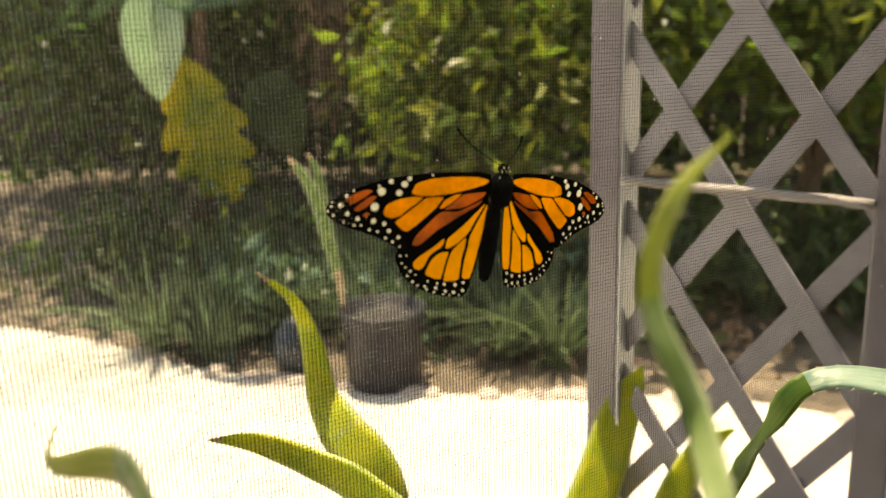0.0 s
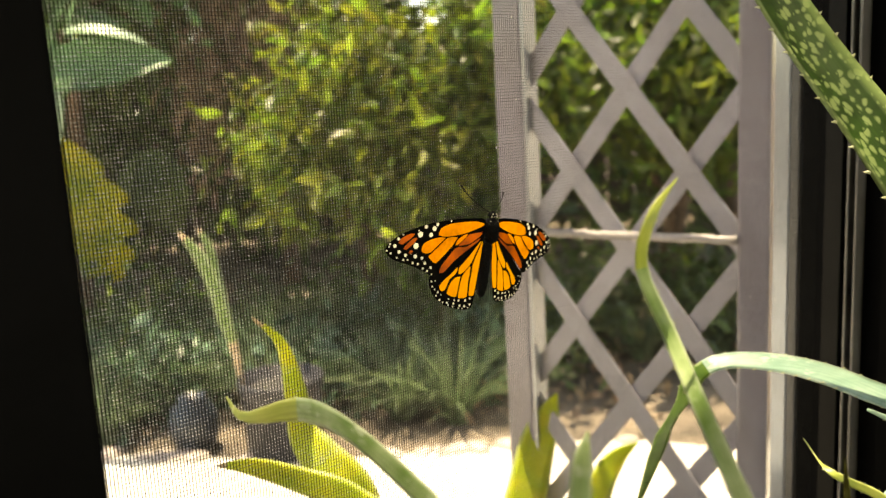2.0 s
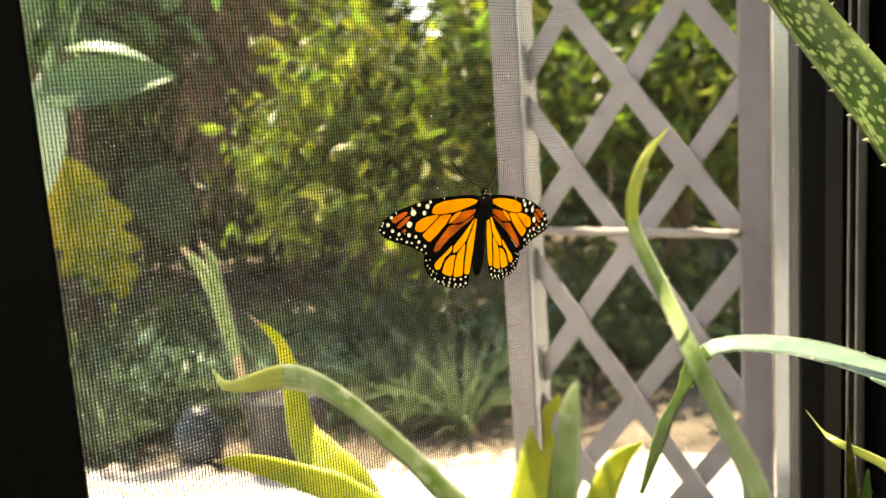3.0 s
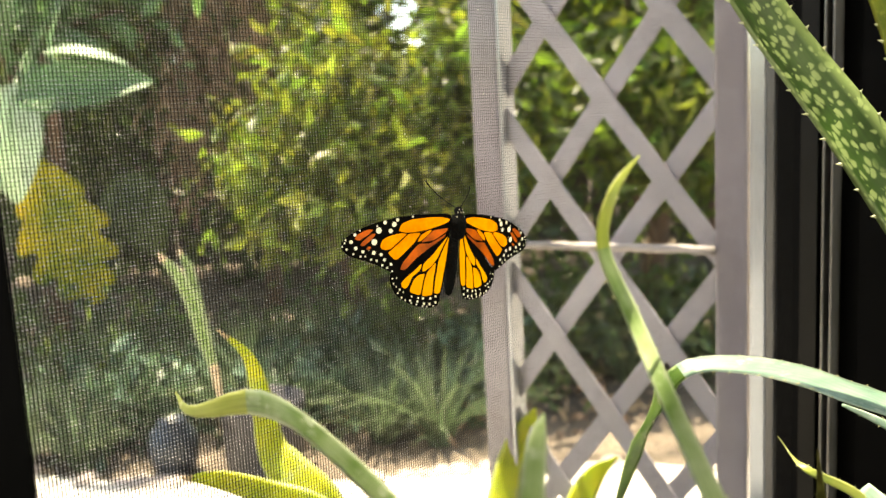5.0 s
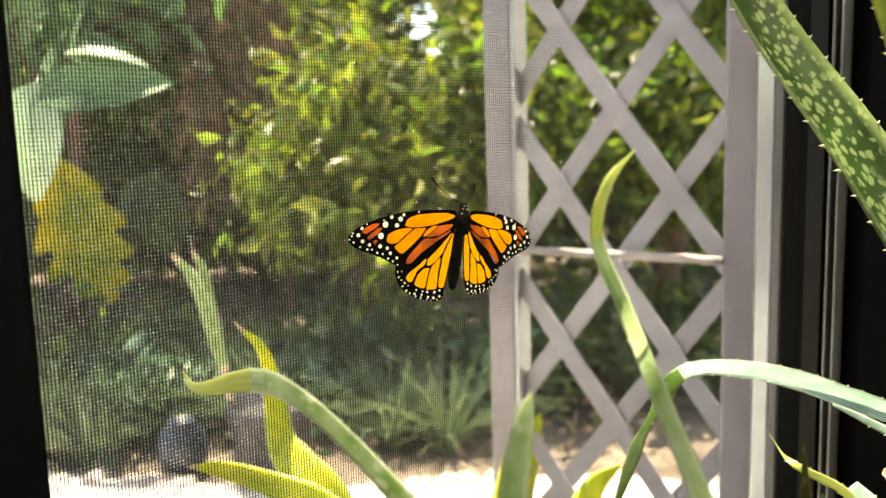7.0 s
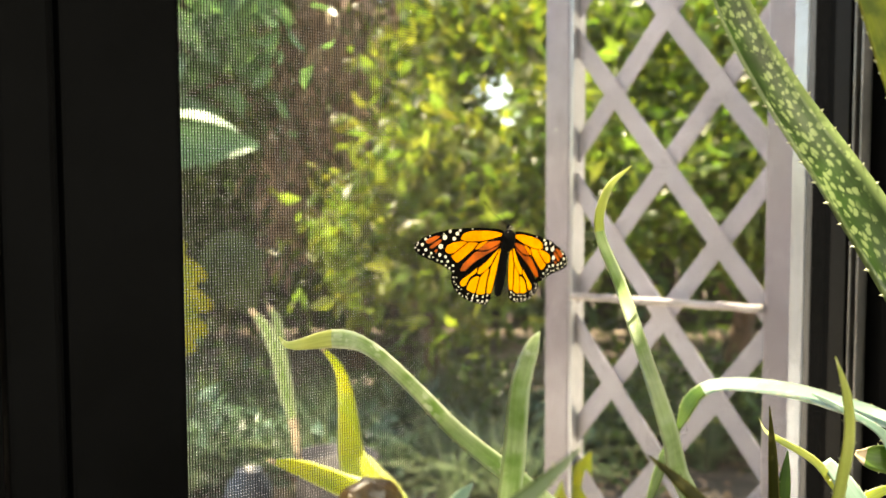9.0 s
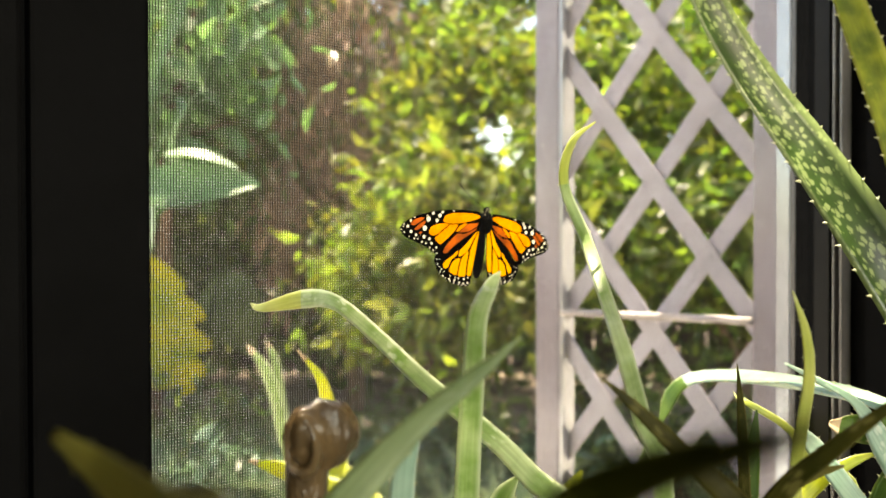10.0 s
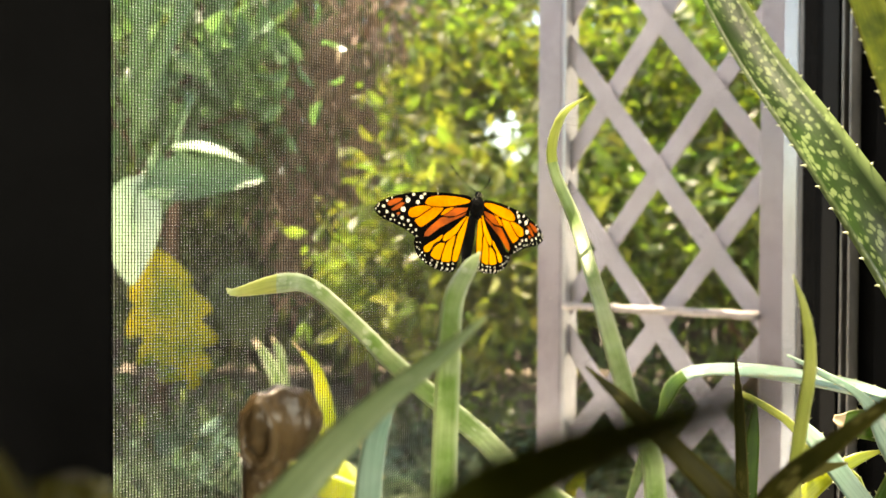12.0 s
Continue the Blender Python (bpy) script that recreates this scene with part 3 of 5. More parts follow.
def broad_leaf(name, base, tip, width, facing, mat, label, cup=0.2, bend=0.1, lobes=0, stalk_to=None, category="leaf"):
    """One large leaf with a midrib, cupped and arched, on its stalk."""
    base, tip, facing = Vector(base), Vector(tip), Vector(facing).normalized()
    t = (tip - base)
    L = t.length
    t.normalize()
    side = t.cross(facing).normalized()
    nrm = side.cross(t)
    thing = empty(name, base, label, category)
    bm = bmesh.new()
    n, m = 26, 8
    grid = []
    for i in range(n + 1):
        s = i / n
        prof = math.sin(math.pi * min(1, s**0.75)) ** 0.75 if 0 < s < 1 else 0.0
        if lobes:
            # deeper lobes towards the tip
            depth = 0.25 + 0.37 * min(1.0, s / 0.5)
            prof *= 1 - depth + depth * abs(math.sin(s * math.pi * lobes)) ** 0.6
        row = []
        for j in range(m + 1):
            q = j / m * 2 - 1
            off = side * q * prof * width / 2 + nrm * (cup * width * q * q * prof - bend * L * (2 * s - 1) ** 2) + t * (s * L + (0.32 * width * abs(q) * prof if lobes else 0))
            off += nrm * 0.012 * width * math.sin(s * 40 + abs(q) * 5) * abs(q)
            row.append(bm.verts.new(off))
        grid.append(row)
    for a, b in zip(grid, grid[1:]):
        for j in range(m):
            bm.faces.new((a[j], a[j + 1], b[j + 1], b[j]))
    bmesh.ops.remove_doubles(bm, verts=bm.verts, dist=1e-5)
    bmesh.ops.solidify(bm, geom=bm.faces[:], thickness=0.0012)
    part("blade", bm, mat, thing, smooth=True)
    bm = bmesh.new()
    end = Vector(stalk_to) - base if stalk_to else G_D * 1.5 + Vector((0, 0, G0 - base.z - 0.02))
    bend_at = end * 0.5 + Vector((0, 0, 0.05)) if stalk_to else G_D * 1.3 + Vector((0, 0, -0.05))
    tube(bm, [tuple(x) for x in spline([(*(t * L * 0.7 - nrm * (0.004 + bend * L * 0.16)), 0.001), (*(t * 0.02 - nrm * (bend * L * 0.9)), 0.005), (*bend_at, 0.007), (*end, 0.008)], 14)], 6)
    part("stalk", bm, M_BROAD if mat is M_SUNLIT else mat, thing, smooth=True)
    return thing


def build_big_leaves():
    cam_side = (-0.6, -0.78, 0.2)
    broad_leaf("large_leaf", (0.257, 2.281, 1.165), (0.572, 2.046, 1.198), 0.159, (-0.5, -0.75, 0.45), M_BROAD, "large glossy green leaf held flat in the light", 0.16, 0.05, stalk_to=G(-1.35, 4.1, 1.75))
    # added pale leaf stands in for the highlight along the large leaf
    broad_leaf("large_leaf", (0.335, 2.219, 1.291), (0.530, 2.096, 1.248), 0.060, (-0.2, -0.3, 0.95), M_SUNLIT, "leaf edge-on, added as the bright sheen on the large leaf", 0.25, 0.06, stalk_to=G(-1.35, 4.1, 1.75))
    broad_leaf("large_leaf", (0.317, 2.486, 1.212), (0.292, 2.507, 0.843), 0.195, (-0.3, -0.6, 0.75), M_SUNLIT, "hanging broad leaf, painted pale to look fully sunlit", 0.2, 0.08, stalk_to=G(-1.35, 4.1, 1.75))
    broad_leaf("yellowed_leaf", (0.530, 3.078, 0.975), (0.668, 2.970, 0.400), 0.36, cam_side, M_YELLOWED, "large yellowing lobed leaf hanging on its stalk", 0.12, 0.05, lobes=4.5, stalk_to=G(-1.35, 4.1, 1.75))
    broad_leaf("large_leaf", (0.888, 3.172, 0.882), (0.971, 3.040, 0.524), 0.266, cam_side, M_DARKLEAF, "dark green broad leaf hanging in shade", 0.12, 0.05, stalk_to=G(-1.2, 3.3, G0))
    broad_leaf("strap_leaf", (0.290, 2.495, 1.325), (0.519, 2.328, 1.985), 0.05, cam_side, M_BROAD, "tall upright green strap leaf", 0.2, 0.08, stalk_to=G(-1.35, 4.1, 1.75))
    broad_leaf("strap_leaf", (0.309, 2.535, 1.375), (0.356, 2.431, 2.037), 0.055, cam_side, M_BROAD, "tall upright green strap leaf in sun", 0.2, 0.05, stalk_to=G(-1.35, 4.1, 1.75))
    rng = random.Random(5)
    for i in range(9):
        r, d, z = rng.uniform(-1.75, -0.95), rng.uniform(3.1, 3.5), rng.uniform(1.1, 2.05)
        p = G(r, d, z)
        q = p + Vector((rng.uniform(-0.15, 0.25), rng.uniform(-0.15, 0.05), rng.uniform(-0.2, 0.1)))
        broad_leaf("large_leaf", p, q, rng.uniform(0.08, 0.13), (-0.4, -0.5, 0.7), M_BROAD, "glossy green leaf of a garden shrub", 0.2, 0.08, stalk_to=G(-1.5, 4.3, 1.3))


def lathe(bm, profile, sides=28, m=None):
    rings = [[bm.verts.new((m or Matrix()) @ Vector((math.cos(q * math.tau / sides) * r, math.sin(q * math.tau / sides) * r, z))) for q in range(sides)] for r, z in profile]
    for p, q in zip(rings, rings[1:]):
        for i in range(sides):
            bm.faces.new((p[i], p[(i + 1) % sides], q[(i + 1) % sides], q[i]))
    bm.faces.new(rings[0][::-1])
    bm.faces.new(rings[-1])


def build_pots():
    pot = empty("plant_pot", (0.626, 1.690, G0), "dark charcoal plastic pot topped with dark gravel", "pot")
    bm = bmesh.new()
    lathe(bm, [(0.10, 0), (0.104, 0.004), (0.112, 0.195), (0.119, 0.198), (0.121, 0.226), (0.117, 0.23), (0.110, 0.228), (0.108, 0.20)])
    part("shell", bm, M_POT, pot, smooth=True)
    bm = bmesh.new()
    lathe(bm, [(0.107, 0.19), (0.106, 0.198), (0.05, 0.203), (0.01, 0.204)])
    part("gravel", bm, M_POTSOIL, pot, "dark gravel top")
    jar = empty("garden_jar", (0.464, 1.917, G0), "round dark blue glazed jar standing in the bed", "jar")
    bm = bmesh.new()
    lathe(bm, [(0.04, 0), (0.056, 0.015), (0.070, 0.05), (0.072, 0.085), (0.060, 0.13), (0.038, 0.15), (0.041, 0.16), (0.033, 0.162), (0.03, 0.145)])
    part("body", bm, M_GLAZE, jar, smooth=True)


build_ground()
build_hedge()
build_bed()
build_big_leaves()
build_pots()
fence = empty("fence", (0, 0, 0), "dark weathered board fence behind the planting", "fence", kind="structure")
for i in range(46):
    bm = bmesh.new()
    p = G(-4.6 + i * 0.2, 6.4, 0)
    add_box(bm, -0.096, 0.096, -0.011, 0.011, 0.0, 1.45, 0.003, Matrix.Translation(p) @ Matrix.Rotation(-HEADING, 4, "Z"))
    part("board", bm, M_FENCE, fence)


# ---------------------------------------------------------------- succulents
def aloe_material(name, light, dark, spots, pale=(0.55, 0.60, 0.38), through_light=0.22, rough=0.38, gloss=0.35, margin=0.80):
    """Waxy leaf skin with pale flecks drawn out along the leaf."""
    m = bpy.data.materials.new(name)
    m.use_nodes = True
    n, l = m.node_tree.nodes, m.node_tree.links
    bsdf, out = n["Principled BSDF"], n["Material Output"]
    uv = n.new("ShaderNodeUVMap")
    uv.uv_map = "UVMap"
    mp = n.new("ShaderNodeMapping")
    mp.inputs["Scale"].default_value = (470, 225, 1)
    warp = n.new("ShaderNodeTexNoise")
    warp.noise_dimensions = "2D"
    warp.inputs["Scale"].default_value, warp.inputs["Detail"].default_value = 220, 1
    l.new(uv.outputs[0], warp.inputs["Vector"])
    push = n.new("ShaderNodeVectorMath")
    push.operation = "MULTIPLY_ADD"
    push.inputs[1].default_value = (0.0018, 0.0028, 0)
    l.new(warp.outputs["Color"], push.inputs[0])
    l.new(uv.outputs[0], push.inputs[2])
    l.new(push.outputs[0], mp.inputs["Vector"])
    vo = n.new("ShaderNodeTexVoronoi")
    vo.voronoi_dimensions = "2D"
    vo.inputs["Scale"].default_value = 1.0
    l.new(mp.outputs[0], vo.inputs["Vector"])
    # flecks of uneven size, some run together, some cells empty
    size = n.new("ShaderNodeSeparateColor")
    l.new(vo.outputs["Color"], size.inputs[0])
    reach = n.new("ShaderNodeMapRange")
    reach.inputs["To Min"].default_value, reach.inputs["To Max"].default_value = 0.05, 0.52
    l.new(size.outputs["Red"], reach.inputs["Value"])
    gap = n.new("ShaderNodeMath")
    gap.operation = "SUBTRACT"
    l.new(reach.outputs["Result"], gap.inputs[0])
    l.new(vo.outputs["Distance"], gap.inputs[1])
    cut = n.new("ShaderNodeMapRange")
    cut.inputs["From Min"].default_value, cut.inputs["From Max"].default_value = -0.08, 0.14
    cut.inputs["To Max"].default_value = 0.62
    l.new(gap.outputs[0], cut.inputs["Value"])
    patch = n.new("ShaderNodeTexNoise")
    patch.inputs["Scale"].default_value = 45
    co = n.new("ShaderNodeTexCoord")
    l.new(co.outputs["Object"], patch.inputs["Vector"])
    pick = n.new("ShaderNodeMapRange")
    pick.inputs["From Min"].default_value, pick.inputs["From Max"].default_value = 0.62 - 0.3 * spots, 0.70 - 0.3 * spots
    l.new(patch.outputs["Fac"], pick.inputs["Value"])
    both = n.new("ShaderNodeMath")
    both.operation = "MULTIPLY"
    l.new(cut.outputs["Result"], both.inputs[0])
    l.new(pick.outputs["Result"], both.inputs[1])
    soft = n.new("ShaderNodeTexNoise")
    soft.inputs["Scale"].default_value, soft.inputs["Detail"].default_value = 70, 6
    l.new(co.outputs["Object"], soft.inputs["Vector"])
    rng = n.new("ShaderNodeMapRange")
    rng.inputs["From Min"].default_value, rng.inputs["From Max"].default_value = 0.35, 0.65
    l.new(soft.outputs["Fac"], rng.inputs["Value"])
    a = n.new("ShaderNodeMix")
    a.data_type = "RGBA"
    a.inputs["A"].default_value, a.inputs["B"].default_value = (*dark, 1), (*light, 1)
    l.new(rng.outputs["Result"], a.inputs["Factor"])
    # lengthwise streaks, and a horny margin paled further to paint in the backlit rim
    grain = n.new("ShaderNodeTexNoise")
    grain.inputs["Scale"].default_value, grain.inputs["Detail"].default_value = 1.0, 3
    long = n.new("ShaderNodeMapping")
    long.inputs["Scale"].default_value = (1400, 45, 1)
    l.new(uv.outputs[0], long.inputs["Vector"])
    l.new(long.outputs[0], grain.inputs["Vector"])
    streak = n.new("ShaderNodeMapRange")
    streak.inputs["From Min"].default_value, streak.inputs["From Max"].default_value = 0.3, 0.7
    streak.inputs["To Min"].default_value, streak.inputs["To Max"].default_value = 0.84, 1.15
    l.new(grain.outputs["Fac"], streak.inputs["Value"])
    tone = n.new("ShaderNodeMix")
    tone.data_type, tone.blend_type = "RGBA", "MULTIPLY"
    tone.inputs["Factor"].default_value = 1.0
    l.new(a.outputs["Result"], tone.inputs["A"])
    l.new(streak.outputs["Result"], tone.inputs["B"])
    rim = n.new("ShaderNodeUVMap")
    rim.uv_map = "Margin"
    split = n.new("ShaderNodeSeparateXYZ")
    l.new(rim.outputs[0], split.inputs[0])
    edge = n.new("ShaderNodeMapRange")
    edge.inputs["From Min"].default_value, edge.inputs["From Max"].default_value = margin, 1.0
    edge.inputs["To Max"].default_value = 0.65
    l.new(split.outputs["X"], edge.inputs["Value"])
    a = n.new("ShaderNodeMix")
    a.data_type = "RGBA"
    a.inputs["B"].default_value = (*pale, 1)
    l.new(tone.outputs["Result"], a.inputs["A"])
    l.new(edge.outputs["Result"], a.inputs["Factor"])
    b = n.new("ShaderNodeMix")
    b.data_type = "RGBA"
    b.inputs["B"].default_value = (*pale, 1)
    l.new(a.outputs["Result"], b.inputs["A"])
    l.new(both.outputs[0], b.inputs["Factor"])
    l.new(b.outputs["Result"], bsdf.inputs["Base Color"])
    bsdf.inputs["Roughness"].default_value = rough
    bsdf.inputs["Specular IOR Level"].default_value = gloss
    bp = n.new("ShaderNodeBump")
    bp.inputs["Strength"].default_value, bp.inputs["Distance"].default_value = 0.15, 0.001
    l.new(soft.outputs["Fac"], bp.inputs["Height"])
    l.new(bp.outputs["Normal"], bsdf.inputs["Normal"])
    tr = n.new("ShaderNodeBsdfTranslucent")
    l.new(b.outputs["Result"], tr.inputs["Color"])
    ms = n.new("ShaderNodeMixShader")
    ms.inputs["Fac"].default_value = through_light
    l.new(bsdf.outputs[0], ms.inputs[1])
    l.new(tr.outputs[0], ms.inputs[2])
    l.new(ms.outputs[0], out.inputs["Surface"])
    return m


M_ALOE = aloe_material("aloe_skin", (0.33, 0.45, 0.17), (0.12, 0.235, 0.045), 0.4, pale=(0.68, 0.74, 0.52), through_light=0.40, margin=0.45)
M_ALOE_SPOT = aloe_material("spotted_aloe_skin", (0.020, 0.054, 0.007), (0.008, 0.025, 0.003), 0.85, pale=(0.235, 0.31, 0.125), margin=0.66, gloss=0.55, rough=0.32)
M_ALOE_GREEN = aloe_material("green_aloe_skin", (0.115, 0.215, 0.03), (0.05, 0.12, 0.013), 0.2, pale=(0.36, 0.44, 0.20), through_light=0.35, margin=0.8)
M_ALOE_OLIVE = aloe_material("yellow_green_aloe_skin", (0.26, 0.30, 0.03), (0.09, 0.13, 0.015), 0.3, pale=(0.42, 0.42, 0.10), margin=0.7, through_light=0.35)
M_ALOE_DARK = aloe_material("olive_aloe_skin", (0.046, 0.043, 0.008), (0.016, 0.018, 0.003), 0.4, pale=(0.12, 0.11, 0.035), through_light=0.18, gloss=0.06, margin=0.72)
# dark copy of the aloe skin, shade put into its colour
M_ALOE_SHADE = aloe_material("shaded_aloe_skin", (0.020, 0.022, 0.003), (0.013, 0.015, 0.002), 0.0, pale=(0.028, 0.030, 0.006), through_light=0.1, gloss=0.03)
M_ALOE_GREY = aloe_material("grey_green_aloe_skin", (0.31, 0.45, 0.36), (0.19, 0.33, 0.25), 0.4, pale=(0.60, 0.67, 0.58), through_light=0.24, margin=0.86)
M_ALOE_MOSS = aloe_material("moss_green_aloe_skin", (0.048, 0.11, 0.010), (0.022, 0.06, 0.005), 0.1, pale=(0.10, 0.16, 0.03), through_light=0.25)
M_ALOE_BROWN = aloe_material("brownish_aloe_skin", (0.16, 0.145, 0.03), (0.09, 0.085, 0.018), 0.2, pale=(0.24, 0.22, 0.06), through_light=0.25)
M_ALOE_PALE = aloe_material("pale_aloe_skin", (0.47, 0.56, 0.33), (0.16, 0.28, 0.065), 0.2, pale=(0.70, 0.76, 0.58), through_light=0.42, margin=0.6)
M_ALOE_LIME = aloe_material("lime_aloe_skin", (0.54, 0.57, 0.18), (0.35, 0.42, 0.09), 0.2, pale=(0.66, 0.68, 0.38), through_light=0.4)
M_ALOE_YELLOW = aloe_material("yellow_leaf_skin", (0.62, 0.62, 0.06), (0.42, 0.52, 0.05), 0.0, through_light=0.45)
M_ALOE_DUSK = aloe_material("dusky_green_aloe_skin", (0.20, 0.27, 0.135), (0.10, 0.16, 0.06), 0.1, pale=(0.32, 0.38, 0.22), through_light=0.25)
M_TOOTH_DARK = material("dull_olive_teeth", (0.10, 0.095, 0.03), 0.5, 0, 60, 0.2)
M_TOOTH = material("pale_teeth", (0.45, 0.47, 0.28), 0.4, 0, 60, 0.2, translucent=0.3)
M_TIP = material("dry_tip", (0.56, 0.42, 0.27), 0.7, 0, 60, 0.4)
M_STUMP = material("dry_brown_husk", (0.095, 0.062, 0.028), 0.28, 0, 75, 0.6, 0.8, 160, second=(0.018, 0.011, 0.006), stretch=(1, 1, 0.4))


def succulent_leaf(parent, rows, mat, facing=(-0.6, -0.75, 0.25), thick=0.32, teeth=True, name="leaf", label="", dry=(0, 0), twist=0.0, tip=None, hollow=-0.25, tooth=1.0):
    """A fleshy tapering leaf along rows of place and width, hollow on the face and full behind, with teeth on its margins."""
    fine = spline(rows, 40)
    o = parent.location
    facing = Vector(facing).normalized()
    bm = bmesh.new()
    uvl = bm.loops.layers.uv.new("UVMap")
    rim = bm.loops.layers.uv.new("Margin")
    front, rear = (-1, -0.62, -0.22, 0.22, 0.62, 1), (0.62, 0.22, -0.22, -0.62)
    across = [abs(q) for q in front + rear]
    rings, edges, run, uvs = [], [], 0.0, []
    for i, q in enumerate(fine):
        p = Vector(q[:3]) - o
        t = (Vector(fine[min(i + 1, 40)][:3]) - Vector(fine[max(i - 1, 0)][:3])).normalized()
        side = t.cross(facing).normalized()
        if twist:
            side = Matrix.Rotation(twist * i / 40, 3, t) @ side
        nrm = side.cross(t)
        w = max(q[3], 0.0003) / 2
        if i:
            run += (Vector(q[:3]) - Vector(fine[i - 1][:3])).length
        ring, row = [], []
        for s in front:
            ring.append(bm.verts.new(p + side * w * s + nrm * thick * w * -hollow * (1 - s * s)))
            row.append((s * w, run))
        for s in rear:
            ring.append(bm.verts.new(p + side * w * s - nrm * thick * w * 1.6 * (1 - s * s)))
            row.append((s * w + 0.03, run))
        rings.append(ring)
        uvs.append(row)
        edges.append((p, side, nrm, t, w))
    for i in range(40):
        a, b, ua, ub = rings[i], rings[i + 1], uvs[i], uvs[i + 1]
        for j in range(10):
            k = (j + 1) % 10
            f = bm.faces.new((a[j], a[k], b[k], b[j]))
            f.material_index = int(i < dry[0] or i >= 40 - dry[1])
            for loop, uv in zip(f.loops, (ua[j], ua[k], ub[k], ub[j])):
                loop[uvl].uv = uv
            for loop, q in zip(f.loops, (j, k, k, j)):
                loop[rim].uv = (across[q], 0)
    bm.faces.new(rings[0][::-1])
    bm.faces.new(rings[-1])
    bmesh.ops.recalc_face_normals(bm, faces=bm.faces)
    leaf = part(name, bm, [mat, tip or M_TIP], parent, label, smooth=True)
    if teeth:
        bm = bmesh.new()
        rng = random.Random(len(rows) * 31 + int(abs(rows[0][0]) * 1e4))
        gap, since = 0.0, [0.0, 0.0]
        for i in range(2, 39):
            p, side, nrm, t, w = edges[i]
            step = (Vector(fine[i][:3]) - Vector(fine[i - 1][:3])).length
            for k, sg in ((0, -1), (1, 1)):
                since[k] += step
                if since[k] > (0.0035 + w * 0.35) * rng.uniform(0.8, 1.25):
                    since[k] = 0.0
                    h = (0.0004 + w * 0.07) * tooth * rng.uniform(0.8, 1.2)
                    e = p + side * w * sg * 0.985
                    apex = e + side * sg * h * 1.1 - t * h * 0.6
                    base = [e + t * h * 0.5, e - t * h * 0.5, e + nrm * h * 0.35 - side * sg * h * 0.2, e - nrm * h * 0.35 - side * sg * h * 0.2]
                    v = [bm.verts.new(x) for x in base] + [bm.verts.new(apex)]
                    for x, y in ((0, 2), (2, 1), (1, 3), (3, 0)):
                        bm.faces.new((v[x], v[y], v[4]))
        tagged(part("marginal_teeth", bm, M_TOOTH_DARK if mat in (M_ALOE_DARK, M_ALOE_MOSS, M_ALOE_BROWN) else M_TOOTH, leaf, "small horny teeth"), kind="stuff")
    return leaf


def planter(name, x0, x1, y0, y1, z0, z1, label):
    ob = empty(name, ((x0 + x1) / 2, (y0 + y1) / 2, z0), label, "planter")
    a, b, h = (x1 - x0) / 2, (y1 - y0) / 2, z1 - z0
    bm = bmesh.new()
    for d in ((-a, a, -b, -b + 0.006, 0, h), (-a, a, b - 0.006, b, 0, h), (-a, -a + 0.006, -b + 0.0061, b - 0.0061, 0, h), (a - 0.006, a, -b + 0.0061, b - 0.0061, 0, h)):
        add_box(bm, *d, 0.001)
    add_box(bm, -a + 0.0061, a - 0.0061, -b + 0.0061, b - 0.0061, 0, 0.006)
    part("trough", bm, M_POT, ob)
    bm = bmesh.new()
    add_box(bm, -a + 0.007, a - 0.007, -b + 0.007, b - 0.007, 0.0065, h - 0.012)
    part("soil", bm, M_SOIL, ob)
    return ob


def down(rows, z=0.765, lean=(0.0, 0.0)):
    """The same leaf carried on down to the soil."""
    x, y, zz, w = rows[-1]
    return list(rows) + [(x + lean[0], y + lean[1], (zz + z) / 2, w * 1.1), (x + lean[0] * 1.5, y + lean[1] * 1.5, z, w * 1.2)]


